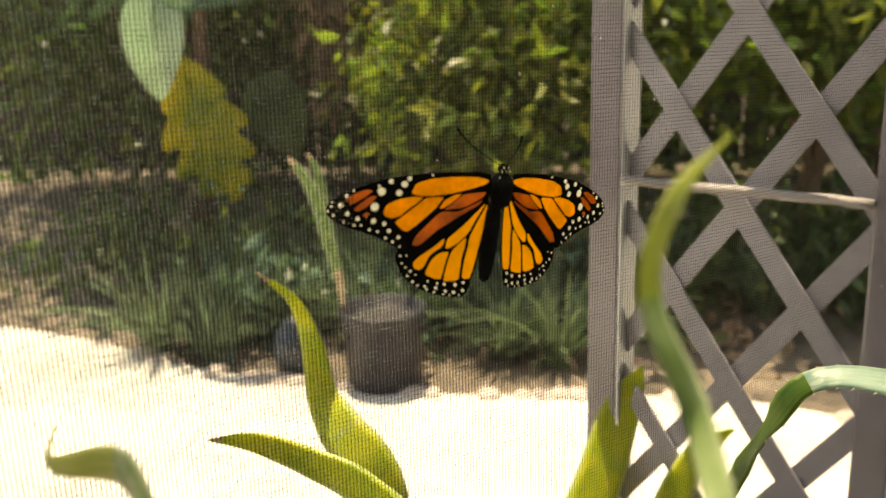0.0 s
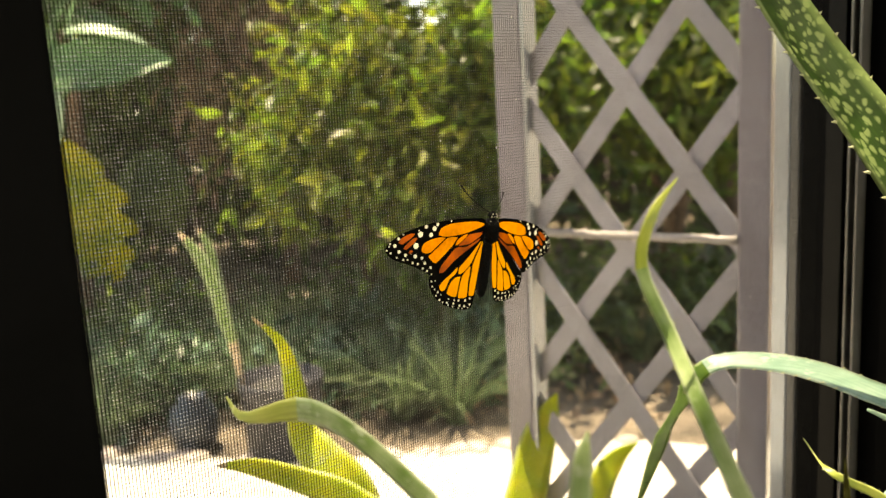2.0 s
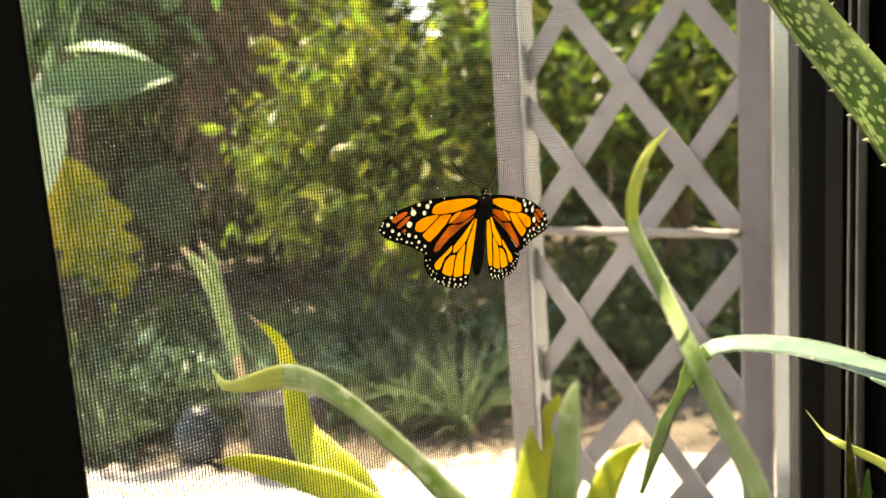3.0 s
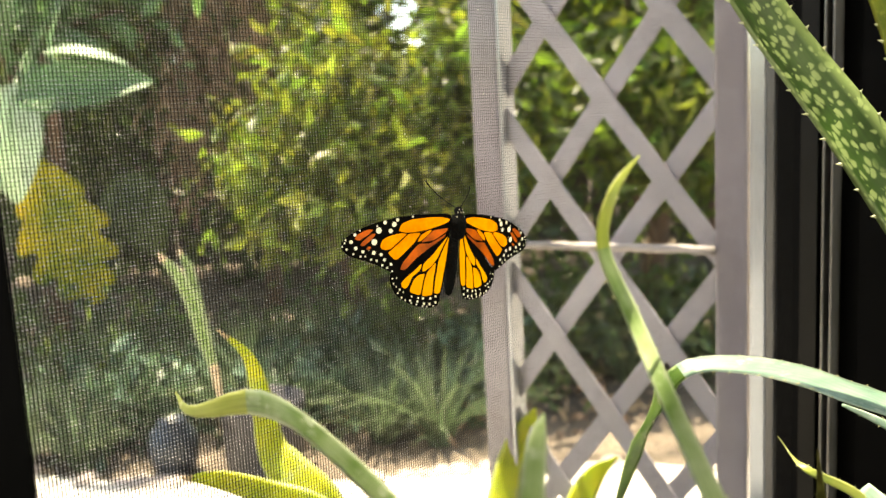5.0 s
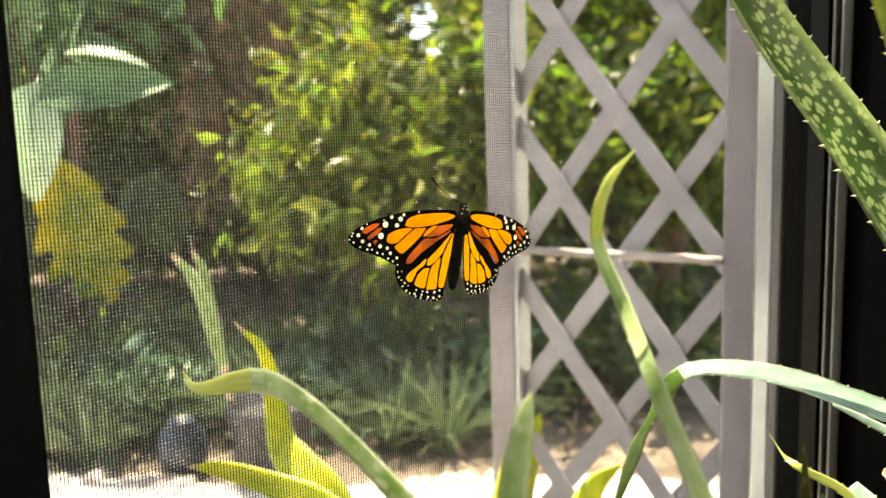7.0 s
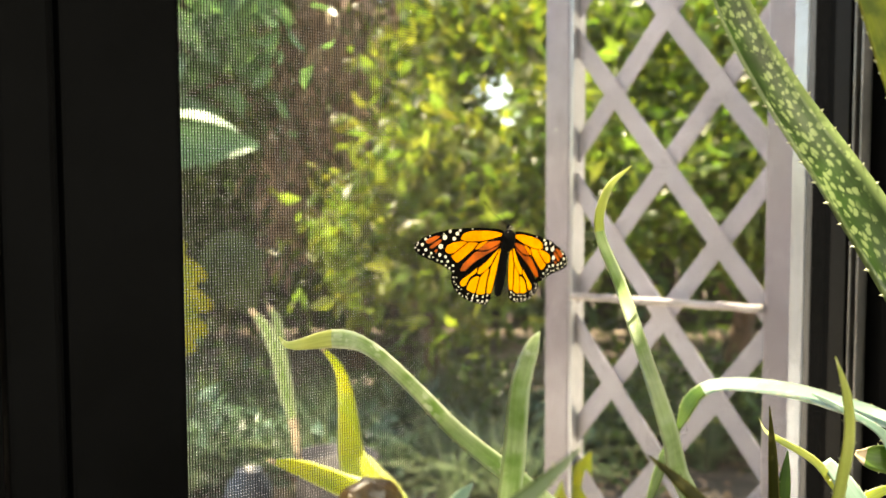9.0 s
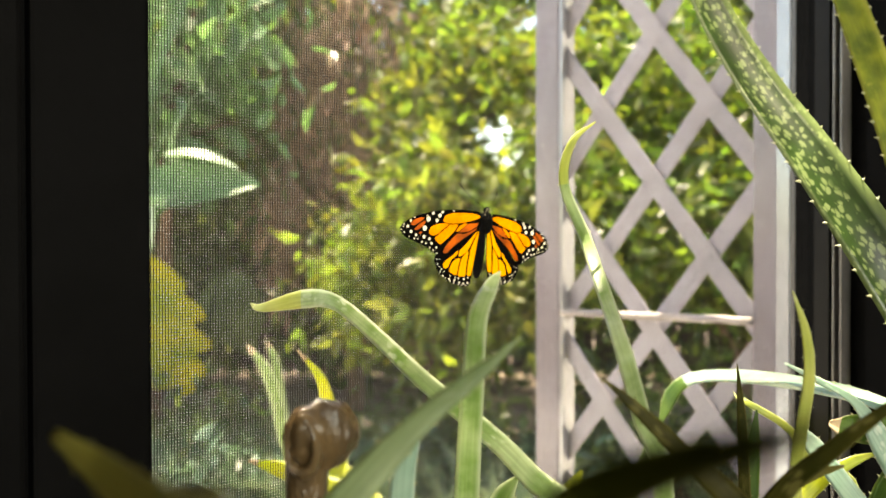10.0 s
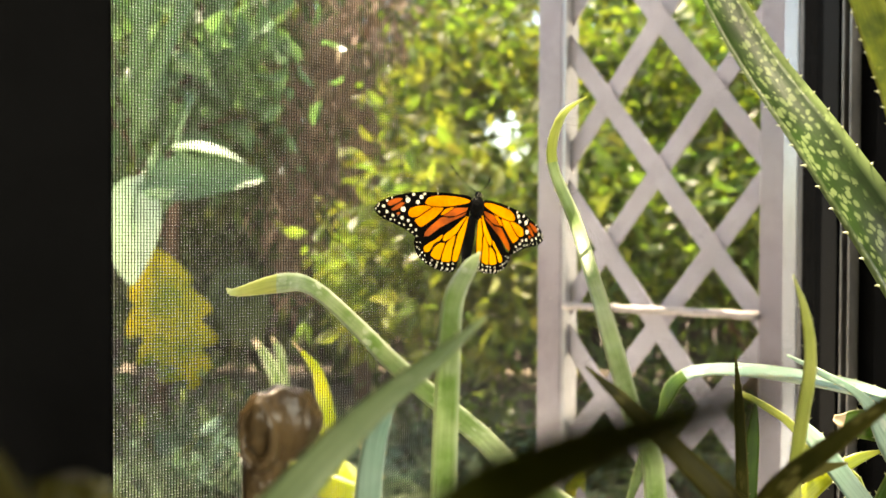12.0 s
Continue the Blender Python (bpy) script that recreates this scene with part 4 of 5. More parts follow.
def build_succulents():
    shelf = box("window_shelf", -1.0, -0.09, -0.46, -0.232, 0.62, 0.64, M_PLASTER, None, bevel=0.003)
    tagged(shelf, "plain painted shelf under the window", "shelf")
    for x in (-0.95, -0.5, -0.13):
        box("bracket", x, x + 0.02, -0.45, -0.30, 0.56, 0.6195, M_PLASTER, shelf, bevel=0.002)
    planter("planter", -0.60, -0.30, -0.46, -0.235, 0.6402, 0.78, "dark plastic trough planter on the window shelf")
    planter("planter", -0.295, -0.092, -0.38, -0.18 - 0.055, 0.6402, 0.78, "dark plastic trough planter on the window shelf")
    outer = planter("planter", -0.40, -0.03, -0.10, 0.12, G0 + 0.3, 0.66, "dark plastic trough planter outside the window")
    stand = empty("planter_stand", (-0.21, 0.01, G0), "plain low stand under the outdoor planter", "stand")
    for x in (-0.16, 0.16):
        box("trestle", x - 0.02, x + 0.02, -0.1, 0.1, 0.0, 0.2995, M_FENCE, stand)
    a = empty("aloe_plant", (-0.41, -0.32, 0.768), "young aloe with long curving light green leaves", "aloe")
    succulent_leaf(a, down([(-0.4351, -0.2081, 1.0049, 0.0005), (-0.4388, -0.2246, 1.0047, 0.0026), (-0.4307, -0.2376, 1.0077, 0.0058), (-0.4306, -0.2576, 1.0077, 0.0043), (-0.4272, -0.2757, 0.9987, 0.0043), (-0.4253, -0.2938, 0.9896, 0.0047), (-0.4060, -0.2992, 0.9727, 0.0055), (-0.3950, -0.3029, 0.9608, 0.0064), (-0.3826, -0.3136, 0.9486, 0.0074), (-0.3745, -0.3231, 0.9287, 0.0077)], 0.765, (0.005, -0.01)), M_ALOE_PALE, label="long arching leaf with a curled tip", twist=0.3, dry=(7, 0), tip=M_ALOE_LIME)
    succulent_leaf(a, down([(-0.3719, -0.3009, 1.0585, 0.0003), (-0.3816, -0.3017, 1.0523, 0.0021), (-0.3828, -0.2995, 1.0410, 0.0028), (-0.3775, -0.3025, 1.0259, 0.0035), (-0.3860, -0.3186, 1.0102, 0.0038), (-0.3971, -0.3353, 0.9981, 0.0042), (-0.3842, -0.3285, 0.9820, 0.0049), (-0.3683, -0.3227, 0.9524, 0.0057)], 0.765, (-0.01, 0.0)), M_ALOE_PALE, label="tall slender leaf bent over at its tip", dry=(9, 0), tip=M_ALOE_LIME)
    succulent_leaf(a, down([(-0.4158, -0.3122, 1.0180, 0.0004), (-0.4210, -0.3152, 1.0148, 0.0035), (-0.4302, -0.3217, 1.0077, 0.0046), (-0.4290, -0.3184, 0.9923, 0.0053), (-0.4241, -0.3103, 0.9728, 0.0059), (-0.4190, -0.3019, 0.9381, 0.0066)], 0.765, (0.0, 0.0)), M_ALOE_PALE)
    succulent_leaf(a, down([(-0.3993, -0.2994, 0.9628, 0.0009), (-0.4026, -0.2970, 0.9568, 0.0060), (-0.4050, -0.2951, 0.9463, 0.0072), (-0.4062, -0.2940, 0.9284, 0.0078)], 0.765, (0.0, 0.0)), M_ALOE)
    b = empty("aloe_plant", (-0.47, -0.335, 0.768), "aloe with grey-green leaves and one withered brown stump", "aloe")
    succulent_leaf(b, down([(-0.4574, -0.3685, 1.0100, 0.0002), (-0.4636, -0.3664, 1.0050, 0.0024), (-0.4731, -0.3629, 0.9974, 0.0040), (-0.4816, -0.3601, 0.9892, 0.0056), (-0.4903, -0.3586, 0.9800, 0.0067), (-0.5002, -0.3547, 0.9660, 0.0072)], 0.765, (0.01, 0.01)), M_ALOE_DUSK)
    succulent_leaf(b, down([(-0.4440, -0.3222, 0.9890, 0.0004), (-0.4467, -0.3201, 0.9842, 0.0041), (-0.4483, -0.3188, 0.9746, 0.0053), (-0.4490, -0.3184, 0.9601, 0.0060), (-0.4490, -0.3181, 0.9419, 0.0063)], 0.765, (0.0, 0.0)), M_ALOE_GREY)
    c = empty("aloe_plant", (-0.36, -0.36, 0.768), "crowded aloe with dark olive narrow toothed leaves", "aloe")
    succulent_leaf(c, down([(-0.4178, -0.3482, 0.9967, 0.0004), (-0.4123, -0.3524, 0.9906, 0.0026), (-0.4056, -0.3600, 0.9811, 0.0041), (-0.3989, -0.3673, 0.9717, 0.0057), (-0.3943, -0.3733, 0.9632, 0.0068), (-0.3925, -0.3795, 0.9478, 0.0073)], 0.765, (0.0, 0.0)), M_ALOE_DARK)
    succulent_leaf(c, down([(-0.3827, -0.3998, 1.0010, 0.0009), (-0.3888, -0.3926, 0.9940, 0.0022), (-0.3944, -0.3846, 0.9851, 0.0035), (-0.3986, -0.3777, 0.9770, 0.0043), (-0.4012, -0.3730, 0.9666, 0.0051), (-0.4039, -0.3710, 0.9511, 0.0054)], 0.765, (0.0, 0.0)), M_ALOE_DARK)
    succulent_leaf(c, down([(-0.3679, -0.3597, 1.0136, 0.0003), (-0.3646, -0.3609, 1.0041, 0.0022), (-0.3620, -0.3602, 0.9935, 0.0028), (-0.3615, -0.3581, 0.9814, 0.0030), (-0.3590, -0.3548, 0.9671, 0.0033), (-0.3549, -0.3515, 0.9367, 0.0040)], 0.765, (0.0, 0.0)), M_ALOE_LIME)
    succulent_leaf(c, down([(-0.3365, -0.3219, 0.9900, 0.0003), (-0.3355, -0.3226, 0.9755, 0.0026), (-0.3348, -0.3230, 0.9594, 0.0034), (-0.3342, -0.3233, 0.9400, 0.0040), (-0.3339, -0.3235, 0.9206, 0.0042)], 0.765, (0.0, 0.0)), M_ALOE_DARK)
    succulent_leaf(c, down([(-0.3303, -0.3240, 0.9764, 0.0005), (-0.3308, -0.3235, 0.9671, 0.0036), (-0.3315, -0.3229, 0.9557, 0.0049), (-0.3321, -0.3224, 0.9361, 0.0055)], 0.765, (0.0, 0.0)), M_ALOE_MOSS)
    d = empty("aloe_plant", (-0.26, -0.3, 0.768), "aloe with broad pale green leaves beside the window jamb", "aloe")
    succulent_leaf(d, down([(-0.2220, -0.1742, 0.8858, 0.0018), (-0.2209, -0.1860, 0.9184, 0.0070), (-0.2267, -0.2020, 0.9451, 0.0088), (-0.2237, -0.2093, 0.9581, 0.0080), (-0.2155, -0.2182, 0.9622, 0.0094), (-0.2123, -0.2388, 0.9643, 0.0126), (-0.2193, -0.2610, 0.9664, 0.0153), (-0.2320, -0.2829, 0.9683, 0.0142), (-0.2405, -0.3099, 0.9670, 0.0098), (-0.2440, -0.3290, 0.9615, 0.0098), (-0.2465, -0.3420, 0.9480, 0.0100), (-0.2470, -0.3480, 0.9280, 0.0104), (-0.2470, -0.3500, 0.8950, 0.0108)], 0.765, (0.0, 0.0)), M_ALOE_GREY, facing=(-0.3, -0.4, 0.85), label="leaf bent over to one side", thick=0.3, dry=(9, 0), tip=M_ALOE_GREEN, tooth=1.3)
    succulent_leaf(d, down([(-0.2893, -0.3061, 0.9842, 0.0008), (-0.2819, -0.3129, 0.9790, 0.0022), (-0.2763, -0.3233, 0.9723, 0.0032), (-0.2739, -0.3313, 0.9595, 0.0085), (-0.2731, -0.3381, 0.9464, 0.0092), (-0.2738, -0.3437, 0.9198, 0.0095)], 0.765, (0.0, 0.0)), M_ALOE_GREY)
    succulent_leaf(d, down([(-0.2972, -0.2918, 0.9738, 0.0006), (-0.3164, -0.3089, 0.9756, 0.0018), (-0.3041, -0.3164, 0.9668, 0.0025), (-0.2856, -0.3145, 0.9525, 0.0031), (-0.2669, -0.3195, 0.9351, 0.0038)], 0.765, (0.0, 0.0)), M_ALOE_LIME)
    succulent_leaf(d, down([(-0.2753, -0.3302, 0.9573, 0.0006), (-0.2824, -0.3249, 0.9541, 0.0036), (-0.2927, -0.3196, 0.9476, 0.0052), (-0.3025, -0.3160, 0.9377, 0.0066), (-0.3123, -0.3147, 0.9200, 0.0080)], 0.765, (0.0, 0.0)), M_ALOE_YELLOW)
    succulent_leaf(d, down([(-0.2946, -0.3146, 0.9646, 0.0036), (-0.2936, -0.3198, 0.9594, 0.0060), (-0.2924, -0.3270, 0.9510, 0.0064), (-0.2905, -0.3349, 0.9414, 0.0066), (-0.2876, -0.3411, 0.9320, 0.0068), (-0.2850, -0.3464, 0.9214, 0.0070), (-0.2843, -0.3502, 0.9094, 0.0072)], 0.765, (0.0, 0.0)), M_ALOE_GREY)
    succulent_leaf(d, down([(-0.2810, -0.3169, 0.9653, 0.0018), (-0.2787, -0.3209, 0.9642, 0.0075), (-0.2731, -0.3267, 0.9637, 0.0100), (-0.2661, -0.3338, 0.9619, 0.0110), (-0.2578, -0.3420, 0.9548, 0.0115)], 0.765, (0.0, 0.0)), M_ALOE_GREEN, dry=(5, 0), hollow=0.6, label="leaf with a dry papery end")
    succulent_leaf(d, down([(-0.2441, -0.3317, 0.9642, 0.0016), (-0.2479, -0.3281, 0.9538, 0.0070), (-0.2524, -0.3241, 0.9434, 0.0105), (-0.2574, -0.3215, 0.9305, 0.0120), (-0.2624, -0.3209, 0.9163, 0.0125)], 0.765, (0.0, 0.0)), M_ALOE_GREEN, hollow=0.8)
    succulent_leaf(d, down([(-0.3440, -0.3585, 0.9694, 0.0006), (-0.3479, -0.3532, 0.9670, 0.0028), (-0.3526, -0.3479, 0.9626, 0.0040), (-0.3568, -0.3454, 0.9547, 0.0048), (-0.3604, -0.3464, 0.9433, 0.0052)], 0.765, (0.0, 0.0)), M_ALOE_BROWN)
    e = empty("aloe_plant", (-0.17, -0.32, 0.768), "large spotted aloe leaning across the window", "aloe")
    succulent_leaf(e, down([(-0.2085, -0.1860, 1.2023, 0.0043), (-0.2194, -0.2067, 1.1665, 0.0122), (-0.2279, -0.2290, 1.1284, 0.0157), (-0.2362, -0.2563, 1.0925, 0.0177), (-0.2439, -0.2859, 1.0592, 0.0194), (-0.2420, -0.3090, 1.0256, 0.0219), (-0.2273, -0.3279, 0.9846, 0.0237), (-0.1957, -0.3453, 0.9322, 0.0221)], 0.765, (0.0, 0.0)), M_ALOE_SPOT, hollow=1.1, tooth=1.25, label="broad dark green leaf with many pale flecks")
    succulent_leaf(e, down([(-0.1401, -0.2206, 1.1936, 0.0069), (-0.1381, -0.2345, 1.1591, 0.0139), (-0.1364, -0.2480, 1.1204, 0.0169), (-0.1374, -0.2596, 1.0887, 0.0176), (-0.1367, -0.2724, 1.0479, 0.0182), (-0.1305, -0.2894, 0.9961, 0.0193), (-0.1211, -0.3087, 0.9319, 0.0198)], 0.765, (0.0, 0.0)), M_ALOE_OLIVE, hollow=0.8, tooth=1.4, label="yellow-green leaf, its backlit dark centre and pale edges painted in")
    f = empty("aloe_plant", (-0.52, -0.41, 0.768), "aloe standing close by, one leaf coloured dark as if shaded", "aloe")
    succulent_leaf(f, [(-0.5158, -0.4570, 1.0178, 0.0008), (-0.5135, -0.4512, 1.0155, 0.0018), (-0.5106, -0.4434, 1.0124, 0.0028), (-0.5101, -0.4362, 1.0086, 0.0037), (-0.5130, -0.4362, 1.0068, 0.0040), (-0.5209, -0.4453, 1.0077, 0.0043), (-0.5287, -0.4544, 1.0087, 0.0043), (-0.5325, -0.4580, 1.0040, 0.0043), (-0.5342, -0.4590, 0.9960, 0.0043), (-0.5352, -0.4588, 0.9850, 0.0044), (-0.5360, -0.4580, 0.9680, 0.0045), (-0.5360, -0.4550, 0.9420, 0.0047), (-0.5350, -0.4500, 0.9000, 0.0050), (-0.5320, -0.4450, 0.8400, 0.0054), (-0.5300, -0.4420, 0.7650, 0.0058)], M_ALOE_SHADE, teeth=False)
    succulent_leaf(f, down([(-0.5302, -0.3732, 1.0045, 0.0014), (-0.5274, -0.3859, 1.0018, 0.0042), (-0.5296, -0.4266, 1.0035, 0.0066), (-0.5237, -0.3999, 0.9986, 0.0076), (-0.5193, -0.3913, 0.9881, 0.0080)], 0.765, (0.0, -0.01)), M_ALOE_BROWN)
    g = empty("yellow_succulent", (-0.2, 0.03, 0.65), "bright yellow-green succulent in a planter outside the window", "succulent")
    global swaying_leaf
    swaying_leaf = succulent_leaf(g, down([(-0.2904, 0.0478, 0.9531, 0.0010), (-0.2688, 0.0552, 0.9304, 0.0072), (-0.2574, 0.0647, 0.8998, 0.0135), (-0.2562, 0.0610, 0.8677, 0.0194), (-0.2561, 0.0426, 0.8549, 0.0272), (-0.2480, 0.0159, 0.8275, 0.0289)], 0.65, (0.0, 0.0)), M_ALOE_YELLOW, teeth=False, dry=(2, 0), thick=0.14)
    succulent_leaf(g, down([(-0.3594, -0.0297, 0.9060, 0.0011), (-0.3391, -0.0257, 0.8974, 0.0089), (-0.3196, -0.0379, 0.8874, 0.0132), (-0.3033, -0.0593, 0.8771, 0.0167), (-0.2921, -0.0806, 0.8512, 0.0176)], 0.65, (0.0, 0.0)), M_ALOE_YELLOW, teeth=False, dry=(2, 0), thick=0.14)
    succulent_leaf(g, down([(-0.0263, 0.0554, 0.8308, 0.0018), (-0.0282, 0.0650, 0.8099, 0.0199), (-0.0353, 0.0709, 0.7846, 0.0301), (-0.0569, 0.0661, 0.7445, 0.0340), (-0.0819, 0.0654, 0.7009, 0.0354)], 0.65, (0.0, 0.0)), M_ALOE_YELLOW, teeth=False, thick=0.14)
    succulent_leaf(g, down([(0.0133, 0.0064, 0.7903, 0.0018), (-0.0021, 0.0169, 0.7772, 0.0160), (-0.0189, 0.0207, 0.7560, 0.0229), (-0.0381, 0.0231, 0.7178, 0.0254)], 0.65, (0.0, 0.0)), M_ALOE_YELLOW, teeth=False, thick=0.14)
    h = empty("potted_plant", (0.569, 1.750, G0 + 0.19), "young plant with two upright pale leaves growing in the pot", "plant")
    succulent_leaf(h, [(0.4695, 1.9007, 0.7175, 0.0076), (0.4986, 1.8657, 0.6638, 0.0305), (0.5197, 1.8327, 0.5855, 0.0381), (0.5318, 1.8015, 0.4773, 0.0381), (0.5415, 1.7796, 0.3996, 0.0248), (0.5463, 1.7595, 0.2734, 0.0133)], M_ALOE, teeth=False, dry=(3, 9), thick=0.1)
    succulent_leaf(h, [(0.5203, 1.8842, 0.7240, 0.0057), (0.5350, 1.8625, 0.6742, 0.0247), (0.5408, 1.8396, 0.5803, 0.0292), (0.5467, 1.8114, 0.4555, 0.0292), (0.5496, 1.7862, 0.3316, 0.0133)], M_ALOE, teeth=False, dry=(3, 9), thick=0.1)


build_succulents()


def build_stump():
    """A withered leaf stump, its broken end rolled over."""
    ob = empty("dry_stump", (-0.4690, -0.3140, 0.771), "withered brown leaf stump with a rolled glossy end", "plant stump")
    bm = bmesh.new()
    tube(bm, [tuple(q) for q in spline([(0.003, 0.004, 0.0, 0.0036), (0.001, 0.002, 0.12, 0.0038), (0, 0, 0.19, 0.0042), (0.0, -0.001, 0.214, 0.0046)], 14)], 10)
    part("stem", bm, M_STUMP, ob, smooth=True)
    bm = bmesh.new()
    bmesh.ops.create_icosphere(bm, subdivisions=4, radius=1.0)
    for v in bm.verts:
        p = v.co.copy()
        k = 1 + 0.16 * noise.noise(p * 1.7) + 0.10 * noise.noise(Vector((p.x * 3, p.y * 9, p.z * 9)) + Vector((4, 1, 7)))
        v.co = Vector((p.x * 0.0084, p.y * 0.0046, p.z * (0.0070 - 0.0018 * p.x))) * k + Vector((0.0030, -0.0028, 0.2150))
    part("rolled_end", bm, M_STUMP, ob, smooth=True)
    bm = bmesh.new()
    axis = Matrix.Translation((-0.0036, -0.0050, 0.2135)) @ Matrix.Rotation(radians(44), 4, "Z") @ Matrix.Rotation(radians(90), 4, "Y") @ Matrix.Diagonal((1.75, 1, 1, 1))
    lathe(bm, [(0.0003, 0.003), (0.0016, 0.0028), (0.0022, 0.0010), (0.0026, -0.0004), (0.0032, -0.0008), (0.0037, -0.0002), (0.0040, 0.0014), (0.0040, 0.004)], 22, axis)
    for v in bm.verts:
        v.co += Vector((1, 0.5, 0.8)) * 0.0005 * noise.noise(v.co * 600)
    part("lip", bm, M_STUMP, ob, "dark rolled lip with an oval opening", smooth=True)


build_stump()


# ---------------------------------------------------------------- the butterfly
M_BLACK = material("black_wing_scales", (0.0035, 0.003, 0.0026), 0.8, 0, 300, 0.4, spec=0.02)
M_ORANGE = material("orange_wing_scales", (0.87, 0.265, 0.006), 0.65, 0, 110, 0.3, translucent=0.62, spec=0.2)
M_RUST = material("rust_wing_scales", (0.47, 0.085, 0.002), 0.65, 0, 110, 0.55, translucent=0.5)
M_CREAM = material("cream_wing_spots", (0.85, 0.80, 0.62), 0.7, 0, 300, 0.1, translucent=0.5)
M_FUR = material("black_fur", (0.005, 0.005, 0.005), 0.9, 0, 500, 0.4, 0.8, 1500, spec=0.1)
M_AMBER = material("amber_wing_scales", (0.89, 0.325, 0.007), 0.65, 0, 260, 0.12, translucent=0.62, spec=0.2)
SU, SV = 7.14e-5, 6.44e-5


def wing_point(cx, cy):
    """Wing drawing units (across, down from the head) to metres: outwards x, up z, with the camber of the wing."""
    x, z = (620 - cx) * SU, (208 - cy) * SV
    return Vector((x, 0.9 * x * x - 3.0 * (z + 0.012) ** 2, z))


def closed_spline(pts, per=5):
    p = [np.array(q, float) for q in pts]
    k = len(p)
    out = []
    for i in range(k):
        a, b, c, d = p[i - 1], p[i], p[(i + 1) % k], p[(i + 2) % k]
        for j in range(per):
            u = j / per
            curve = (0.5 * (2 * b + (c - a) * u + (2 * a - 5 * b + 4 * c - d) * u**2 + (3 * b - a - 3 * c + d) * u**3))
            out.append((curve + b + (c - b) * u) / 2)
    return out


def round_spot(cx, cy, r):
    return [np.array((cx + r * math.cos(q * math.tau / 9), cy + r * 1.1 * math.sin(q * math.tau / 9))) for q in range(9)]


def loop_edges(bm, curve, mirror, behind):
    vs = []
    for c in curve:
        v = wing_point(*c)
        vs.append(bm.verts.new((v.x if mirror else -v.x, v.y + behind, v.z)))
    return vs, [bm.edges.new((p, q)) for p, q in zip(vs, vs[1:] + vs[:1])]


def membrane(outline, holes, mirror, behind):
    """The black web of a wing, open where the coloured cells and dots sit."""
    bm = bmesh.new()
    edges = loop_edges(bm, closed_spline(outline), mirror, behind)[1]
    for h in holes:
        edges += loop_edges(bm, h, mirror, behind)[1]
    bmesh.ops.triangle_fill(bm, use_beauty=True, use_dissolve=False, edges=edges)
    return bm


def filled(curves, mirror, behind):
    bm = bmesh.new()
    for c in curves:
        f = bm.faces.new(loop_edges(bm, c, mirror, behind)[0])
        bmesh.ops.triangulate(bm, faces=[f])
    return bm


FORE = [(575, 216), (462, 214), (380, 221), (301, 233), (228, 249), (167, 271), (116, 292), (78, 315), (49, 338), (32, 367), (39, 391), (66, 415), (106, 431), (150, 444), (195, 460), (237, 480), (279, 503), (317, 514), (400, 441), (485, 376), (577, 311)]
HIND = [(577, 299), (517, 331), (441, 390), (367, 449), (314, 489), (277, 502), (272, 541), (288, 587), (314, 620), (357, 650), (414, 671), (473, 681), (515, 674), (531, 647), (537, 619), (553, 563), (570, 460), (584, 365)]
FORE_CELLS = [[(309, 298), (322, 264), (368, 244), (444, 233), (523, 229), (570, 238), (566, 251), (527, 268), (449, 293), (392, 303), (344, 307)],
    [(220, 372), (230, 343), (266, 323), (316, 311), (348, 314), (309, 351), (274, 383), (249, 391), (228, 386)],
    [(261, 406), (282, 386), (323, 350), (359, 314), (411, 308), (417, 314), (390, 354), (350, 396), (305, 437), (286, 433)],
    [(407, 351), (422, 321), (455, 299), (479, 294), (456, 320), (426, 345)]]
FORE_RUST = [[(427, 352), (459, 321), (487, 296), (562, 284), (556, 302), (534, 318), (493, 343), (444, 352)],
    [(323, 487), (335, 452), (372, 408), (408, 368), (428, 361), (472, 360), (524, 333), (556, 314), (540, 334), (482, 374), (405, 431), (350, 485)],
    [(97, 337), (113, 315), (155, 294), (180, 295), (161, 316), (119, 345)],
    [(124, 365), (145, 340), (175, 316), (195, 315), (174, 344), (138, 372)],
    [(152, 386), (163, 374), (176, 378), (164, 391)]]
FORE_SPOTS = [(190, 353, 14.0), (209, 297, 14.0), (283, 267, 11.4), (267, 299, 10.5), (189, 404, 9.5), (96, 319, 7.1), (237, 259, 8.7), (200, 277, 4.2), (80, 353, 8.5), (103, 382, 8.5), (298, 246, 7.8), (225, 413, 7.8), (242, 438, 7.8), (137, 398, 7.7), (275, 460, 6.9), (177, 436, 5.5), (204, 442, 5.1), (232, 464, 5.1), (256, 477, 5.1), (119, 298, 4.2), (60, 388, 5.0), (127, 421, 5.0), (374, 229, 4.3), (166, 395, 1.9), (281, 494, 4.2), (54, 344, 4.1), (50, 358, 4.1), (40, 375, 4.1), (92, 410, 4.1), (149, 421, 4.1)]
HIND_CELLS = [[(441, 497), (446, 464), (497, 413), (558, 340), (570, 330), (544, 380), (521, 433), (488, 474), (455, 497)],
    [(332, 555), (350, 533), (397, 496), (433, 463), (433, 480), (423, 497), (389, 524), (367, 570), (351, 580), (337, 574)],
    [(375, 593), (394, 544), (422, 517), (452, 512), (445, 543), (430, 611), (404, 610)],
    [(440, 617), (453, 543), (468, 502), (510, 458), (508, 497), (500, 534), (493, 613), (463, 620)],
    [(505, 607), (510, 544), (519, 497), (525, 452), (552, 386), (577, 331), (577, 365), (564, 460), (547, 554), (532, 609)]]
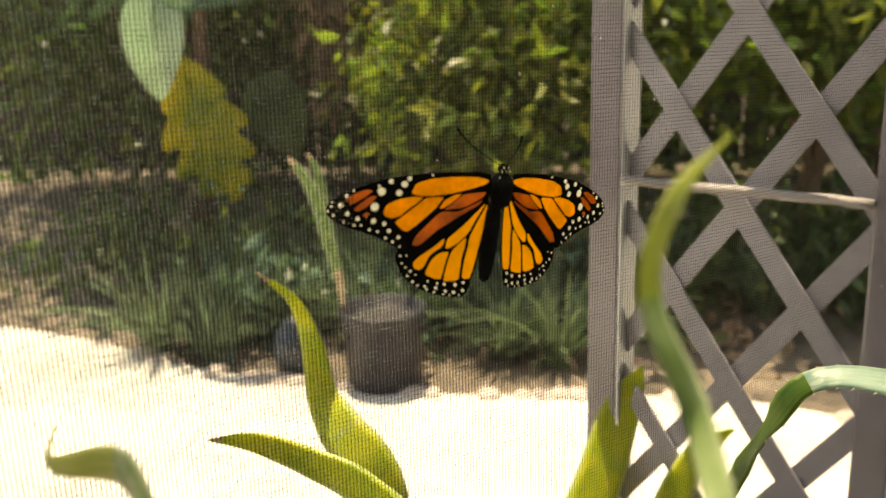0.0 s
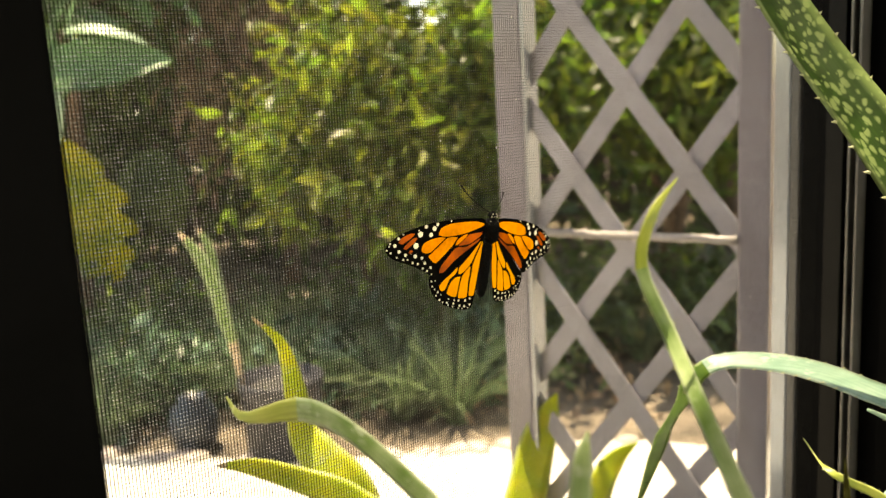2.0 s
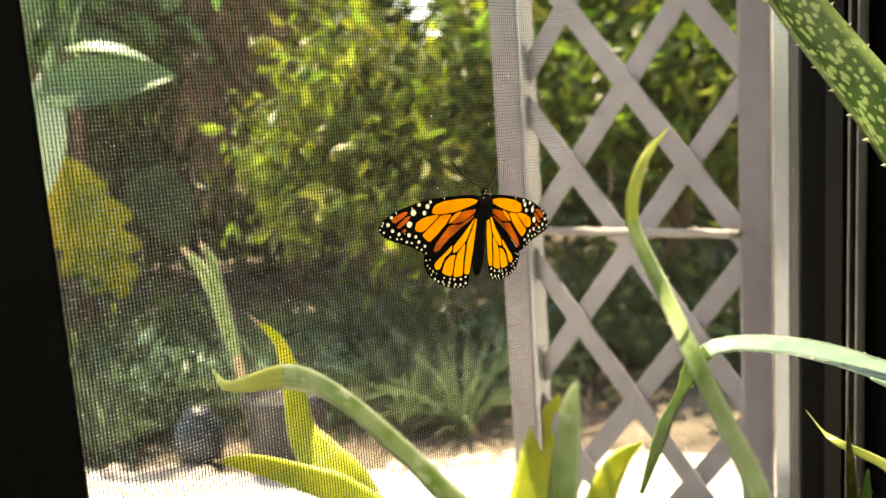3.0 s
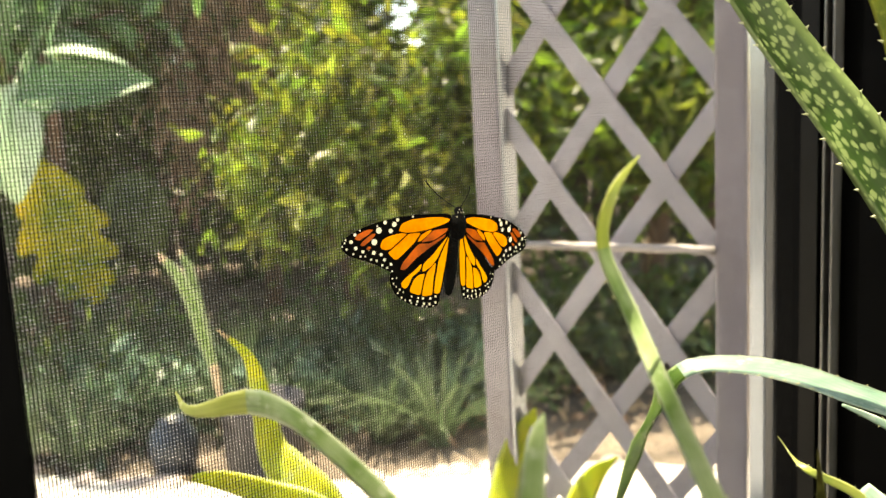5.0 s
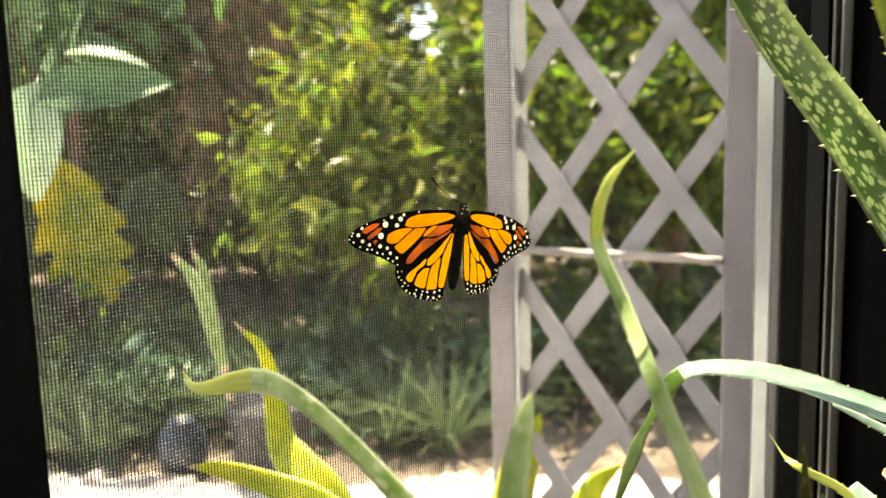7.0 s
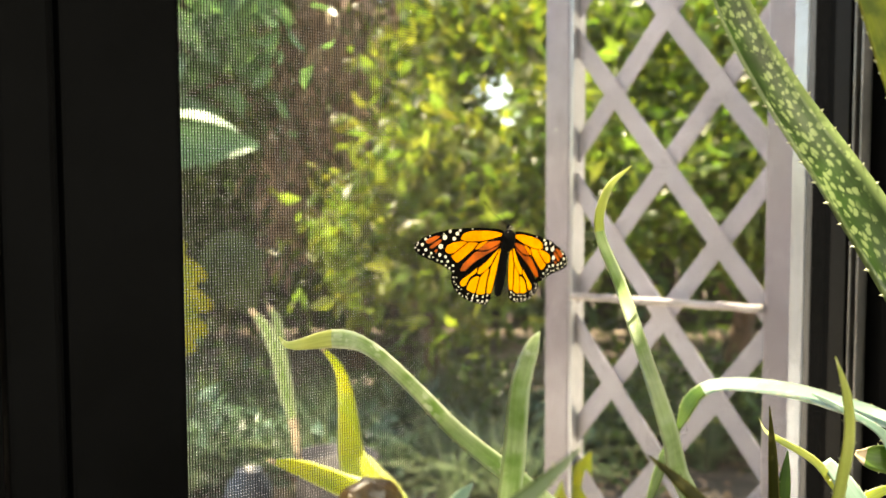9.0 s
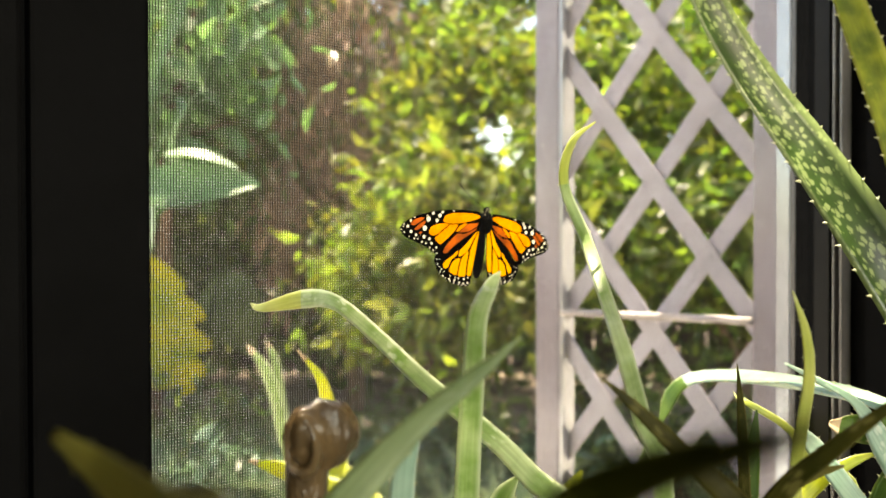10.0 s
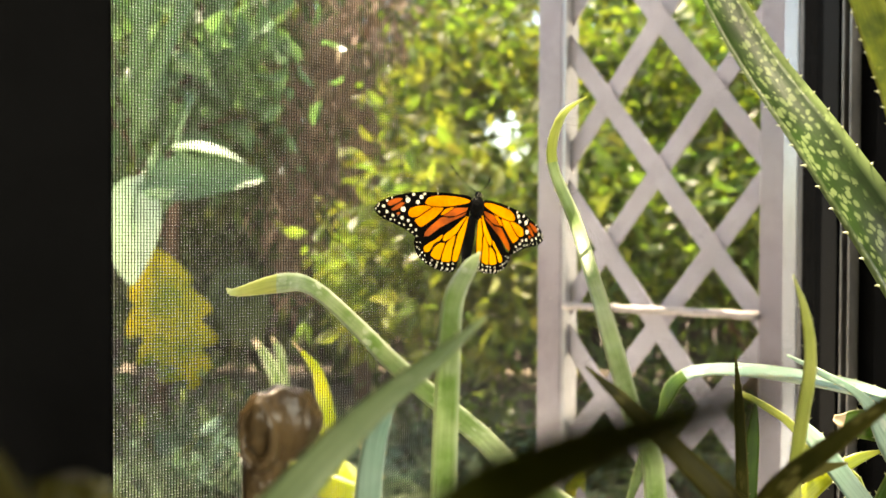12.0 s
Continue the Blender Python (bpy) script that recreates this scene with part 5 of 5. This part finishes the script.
HIND_SPOTS = [(483, 634, 6.2), (478, 662, 6.2), (510, 655, 6.2), (414, 646, 5.7), (444, 632, 5.7), (449, 658, 5.7), (511, 625, 5.3), (376, 640, 5.2), (324, 585, 5.1), (333, 624, 5.1), (385, 621, 4.3), (383, 652, 4.3), (409, 661, 4.3), (419, 629, 4.3), (287, 530, 4.2), (293, 556, 4.2), (314, 602, 4.2), (351, 637, 4.2), (442, 670, 3.4), (464, 673, 3.4), (497, 672, 3.4), (308, 528, 3.3), (307, 571, 3.3), (342, 598, 3.3)]


def build_butterfly():
    bf = empty("butterfly", (0, 0, 0), "orange and black butterfly with white-dotted wing margins on the screen", "butterfly")
    wings = []
    rim = [round_spot(*q) for q in HIND_SPOTS]
    dots = [round_spot(*q) for q in FORE_SPOTS]
    for mirror in (False, True):
        pair = []
        for name, outline, cells, rust, white, behind in (("forewing", FORE, FORE_CELLS, FORE_RUST, dots, 0.0), ("hindwing", HIND, HIND_CELLS, [], rim, 0.0005)):
            cells, rust = [closed_spline(c, 4) for c in cells], [closed_spline(c, 4) for c in rust]
            wing = part(name, membrane(outline, cells + rust + white, mirror, behind), M_BLACK, bf)
            for c in cells:
                part("orange_cell", filled([c], mirror, behind), M_ORANGE if name == "forewing" else M_AMBER, wing, "bright orange cell between the veins")
            for c in rust:
                part("rust_cell", filled([c], mirror, behind), M_RUST, wing, "deep rust-orange cell")
            tagged(part("spotting", filled(white, mirror, behind), M_CREAM, wing, "white and cream dots along the margin"), kind="stuff")
            pair.append(wing)
        wings.append(pair)
    # body, with the back towards the room
    bm = bmesh.new()
    lathe(bm, [(0.0002, -0.0270), (0.0012, -0.0262), (0.0019, -0.0225), (0.0021, -0.016), (0.0019, -0.0095), (0.0012, -0.0075)], 16, Matrix.Translation((-0.0006, 0.0008, 0)) @ Matrix.Rotation(radians(3.5), 4, "Y"))
    part("abdomen", bm, M_FUR, bf, smooth=True)
    bm = bmesh.new()
    lathe(bm, [(0.0008, -0.0088), (0.0022, -0.0078), (0.0028, -0.005), (0.0027, -0.0022), (0.0018, -0.0006), (0.0009, -0.0001)], 16)
    part("thorax", bm, M_FUR, bf, smooth=True)
    bm = bmesh.new()
    lathe(bm, [(0.0004, -0.0004), (0.0012, 0.0001), (0.0015, 0.0009), (0.0011, 0.0018), (0.0003, 0.0022)], 14)
    head = part("head", bm, M_FUR, bf, smooth=True)
    bm = bmesh.new()
    for x, z in ((-0.0007, 0.0012), (0.0007, 0.0012), (-0.0012, 0.0003), (0.0012, 0.0003), (0, 0.0004), (-0.0016, -0.0012), (0.0016, -0.0012)):
        bmesh.ops.create_icosphere(bm, subdivisions=1, radius=0.00026, matrix=Matrix.Translation((x, -0.0012, z)))
    part("white_dots", bm, M_CREAM, head, "white dots on the head")
    for sg, curve in ((-1, [(0.0006, 0.0016), (0.003, 0.0026), (0.0085, 0.0056), (0.0118, 0.0082), (0.0130, 0.0096), (0.0132, 0.0102)]),
                      (1, [(0.0006, 0.0016), (0.002, 0.003), (0.004, 0.0052), (0.0052, 0.0072), (0.0056, 0.0082), (0.0056, 0.0088)])):
        bm = bmesh.new()
        tube(bm, [tuple(q) for q in spline([(sg * x, 0.0003 * k, z, r) for k, ((x, z), r) in enumerate(zip(curve, (0.00016, 0.00013, 0.00013, 0.0002, 0.0003, 0.0001)))], 16)], 6)
        part("antenna", bm, M_FUR, bf, smooth=True)
        for k in range(2):
            bm = bmesh.new()
            z = -0.002 - 0.003 * k
            tube(bm, [(sg * 0.001, 0.001, z, 0.00016), (sg * 0.0042, 0.0040, z + 0.0016, 0.0001), (sg * 0.0052, 0.0088, z + 0.0004, 0.00007)], 5)
            part("leg", bm, M_FUR, bf)
    return bf, wings


butterfly, (left_wings, right_wings) = build_butterfly()

# seconds, turn of the body in the plane of the screen, left wings, right wings: degrees
FLUTTER = [
    (0.0, 7.4, 12.7, 8.5), (0.5, 7.0, 4.8, 10.0), (1.0, 6.4, -0.5, 9.7), (1.5, 8.3, 2.3, 9.3), (2.0, 8.5, 1.1, 11.7), (2.5, 7.1, -1.1, 11.0),
    (4.5, 6.5, 5.8, 9.1), (5.5, 7.8, 6.8, 7.7), (6.5, 7.4, 7.5, 7.8), (7.0, 6.7, 6.1, 7.7), (7.5, 7.6, 6.5, 7.8), (9.5, 6.1, 1.5, 8.8),
    (10.0, 5.2, -5.2, 7.7), (10.5, 6.8, 5.9, 7.5), (11.0, 6.5, 5.0, 6.7), (11.5, 5.2, -9.5, 5.9), (12.0, 7.8, 6.8, 7.3),
]


# seconds, nod of the leaf in degrees
SWAY = [(0.0, -3.0), (0.5, -1.6), (1.0, -1.0), (1.5, -0.5), (2.5, -0.5), (4.5, -0.7), (5.0, -1.0), (5.5, -2.1), (6.0, 0.0), (6.5, -1.4), (7.0, -0.3),
        (7.5, 0.65), (9.5, 0.1), (10.5, -0.5), (11.5, -0.4), (12.0, -0.1)]


def motions():
    walk(butterfly, [(t, pose(-0.3301, -0.199, 1.0362, 0, roll, 0)) for t, roll, a, b in FLUTTER])
    for wing in left_wings:
        walk(wing, [(t, pose(0, 0, 0, 0, 0, -a)) for t, roll, a, b in FLUTTER])
    fore, hind = right_wings
    walk(fore, [(t, pose(0, 0, 0, 0, 0, b)) for t, roll, a, b in FLUTTER])
    # the right hind wing is turned in and lifted to fit the camera's view
    walk(hind, [(t, pose(0.0004, 0, 0.0028, 0, 8, b)) for t, roll, a, b in FLUTTER])
    # the yellow leaf outside nods in the breeze; first second fitted to the camera's view
    walk(swaying_leaf, [(t, Matrix.Rotation(radians(a), 4, Vector((0.656, 0.755, 0)))) for t, a in SWAY])


motions()
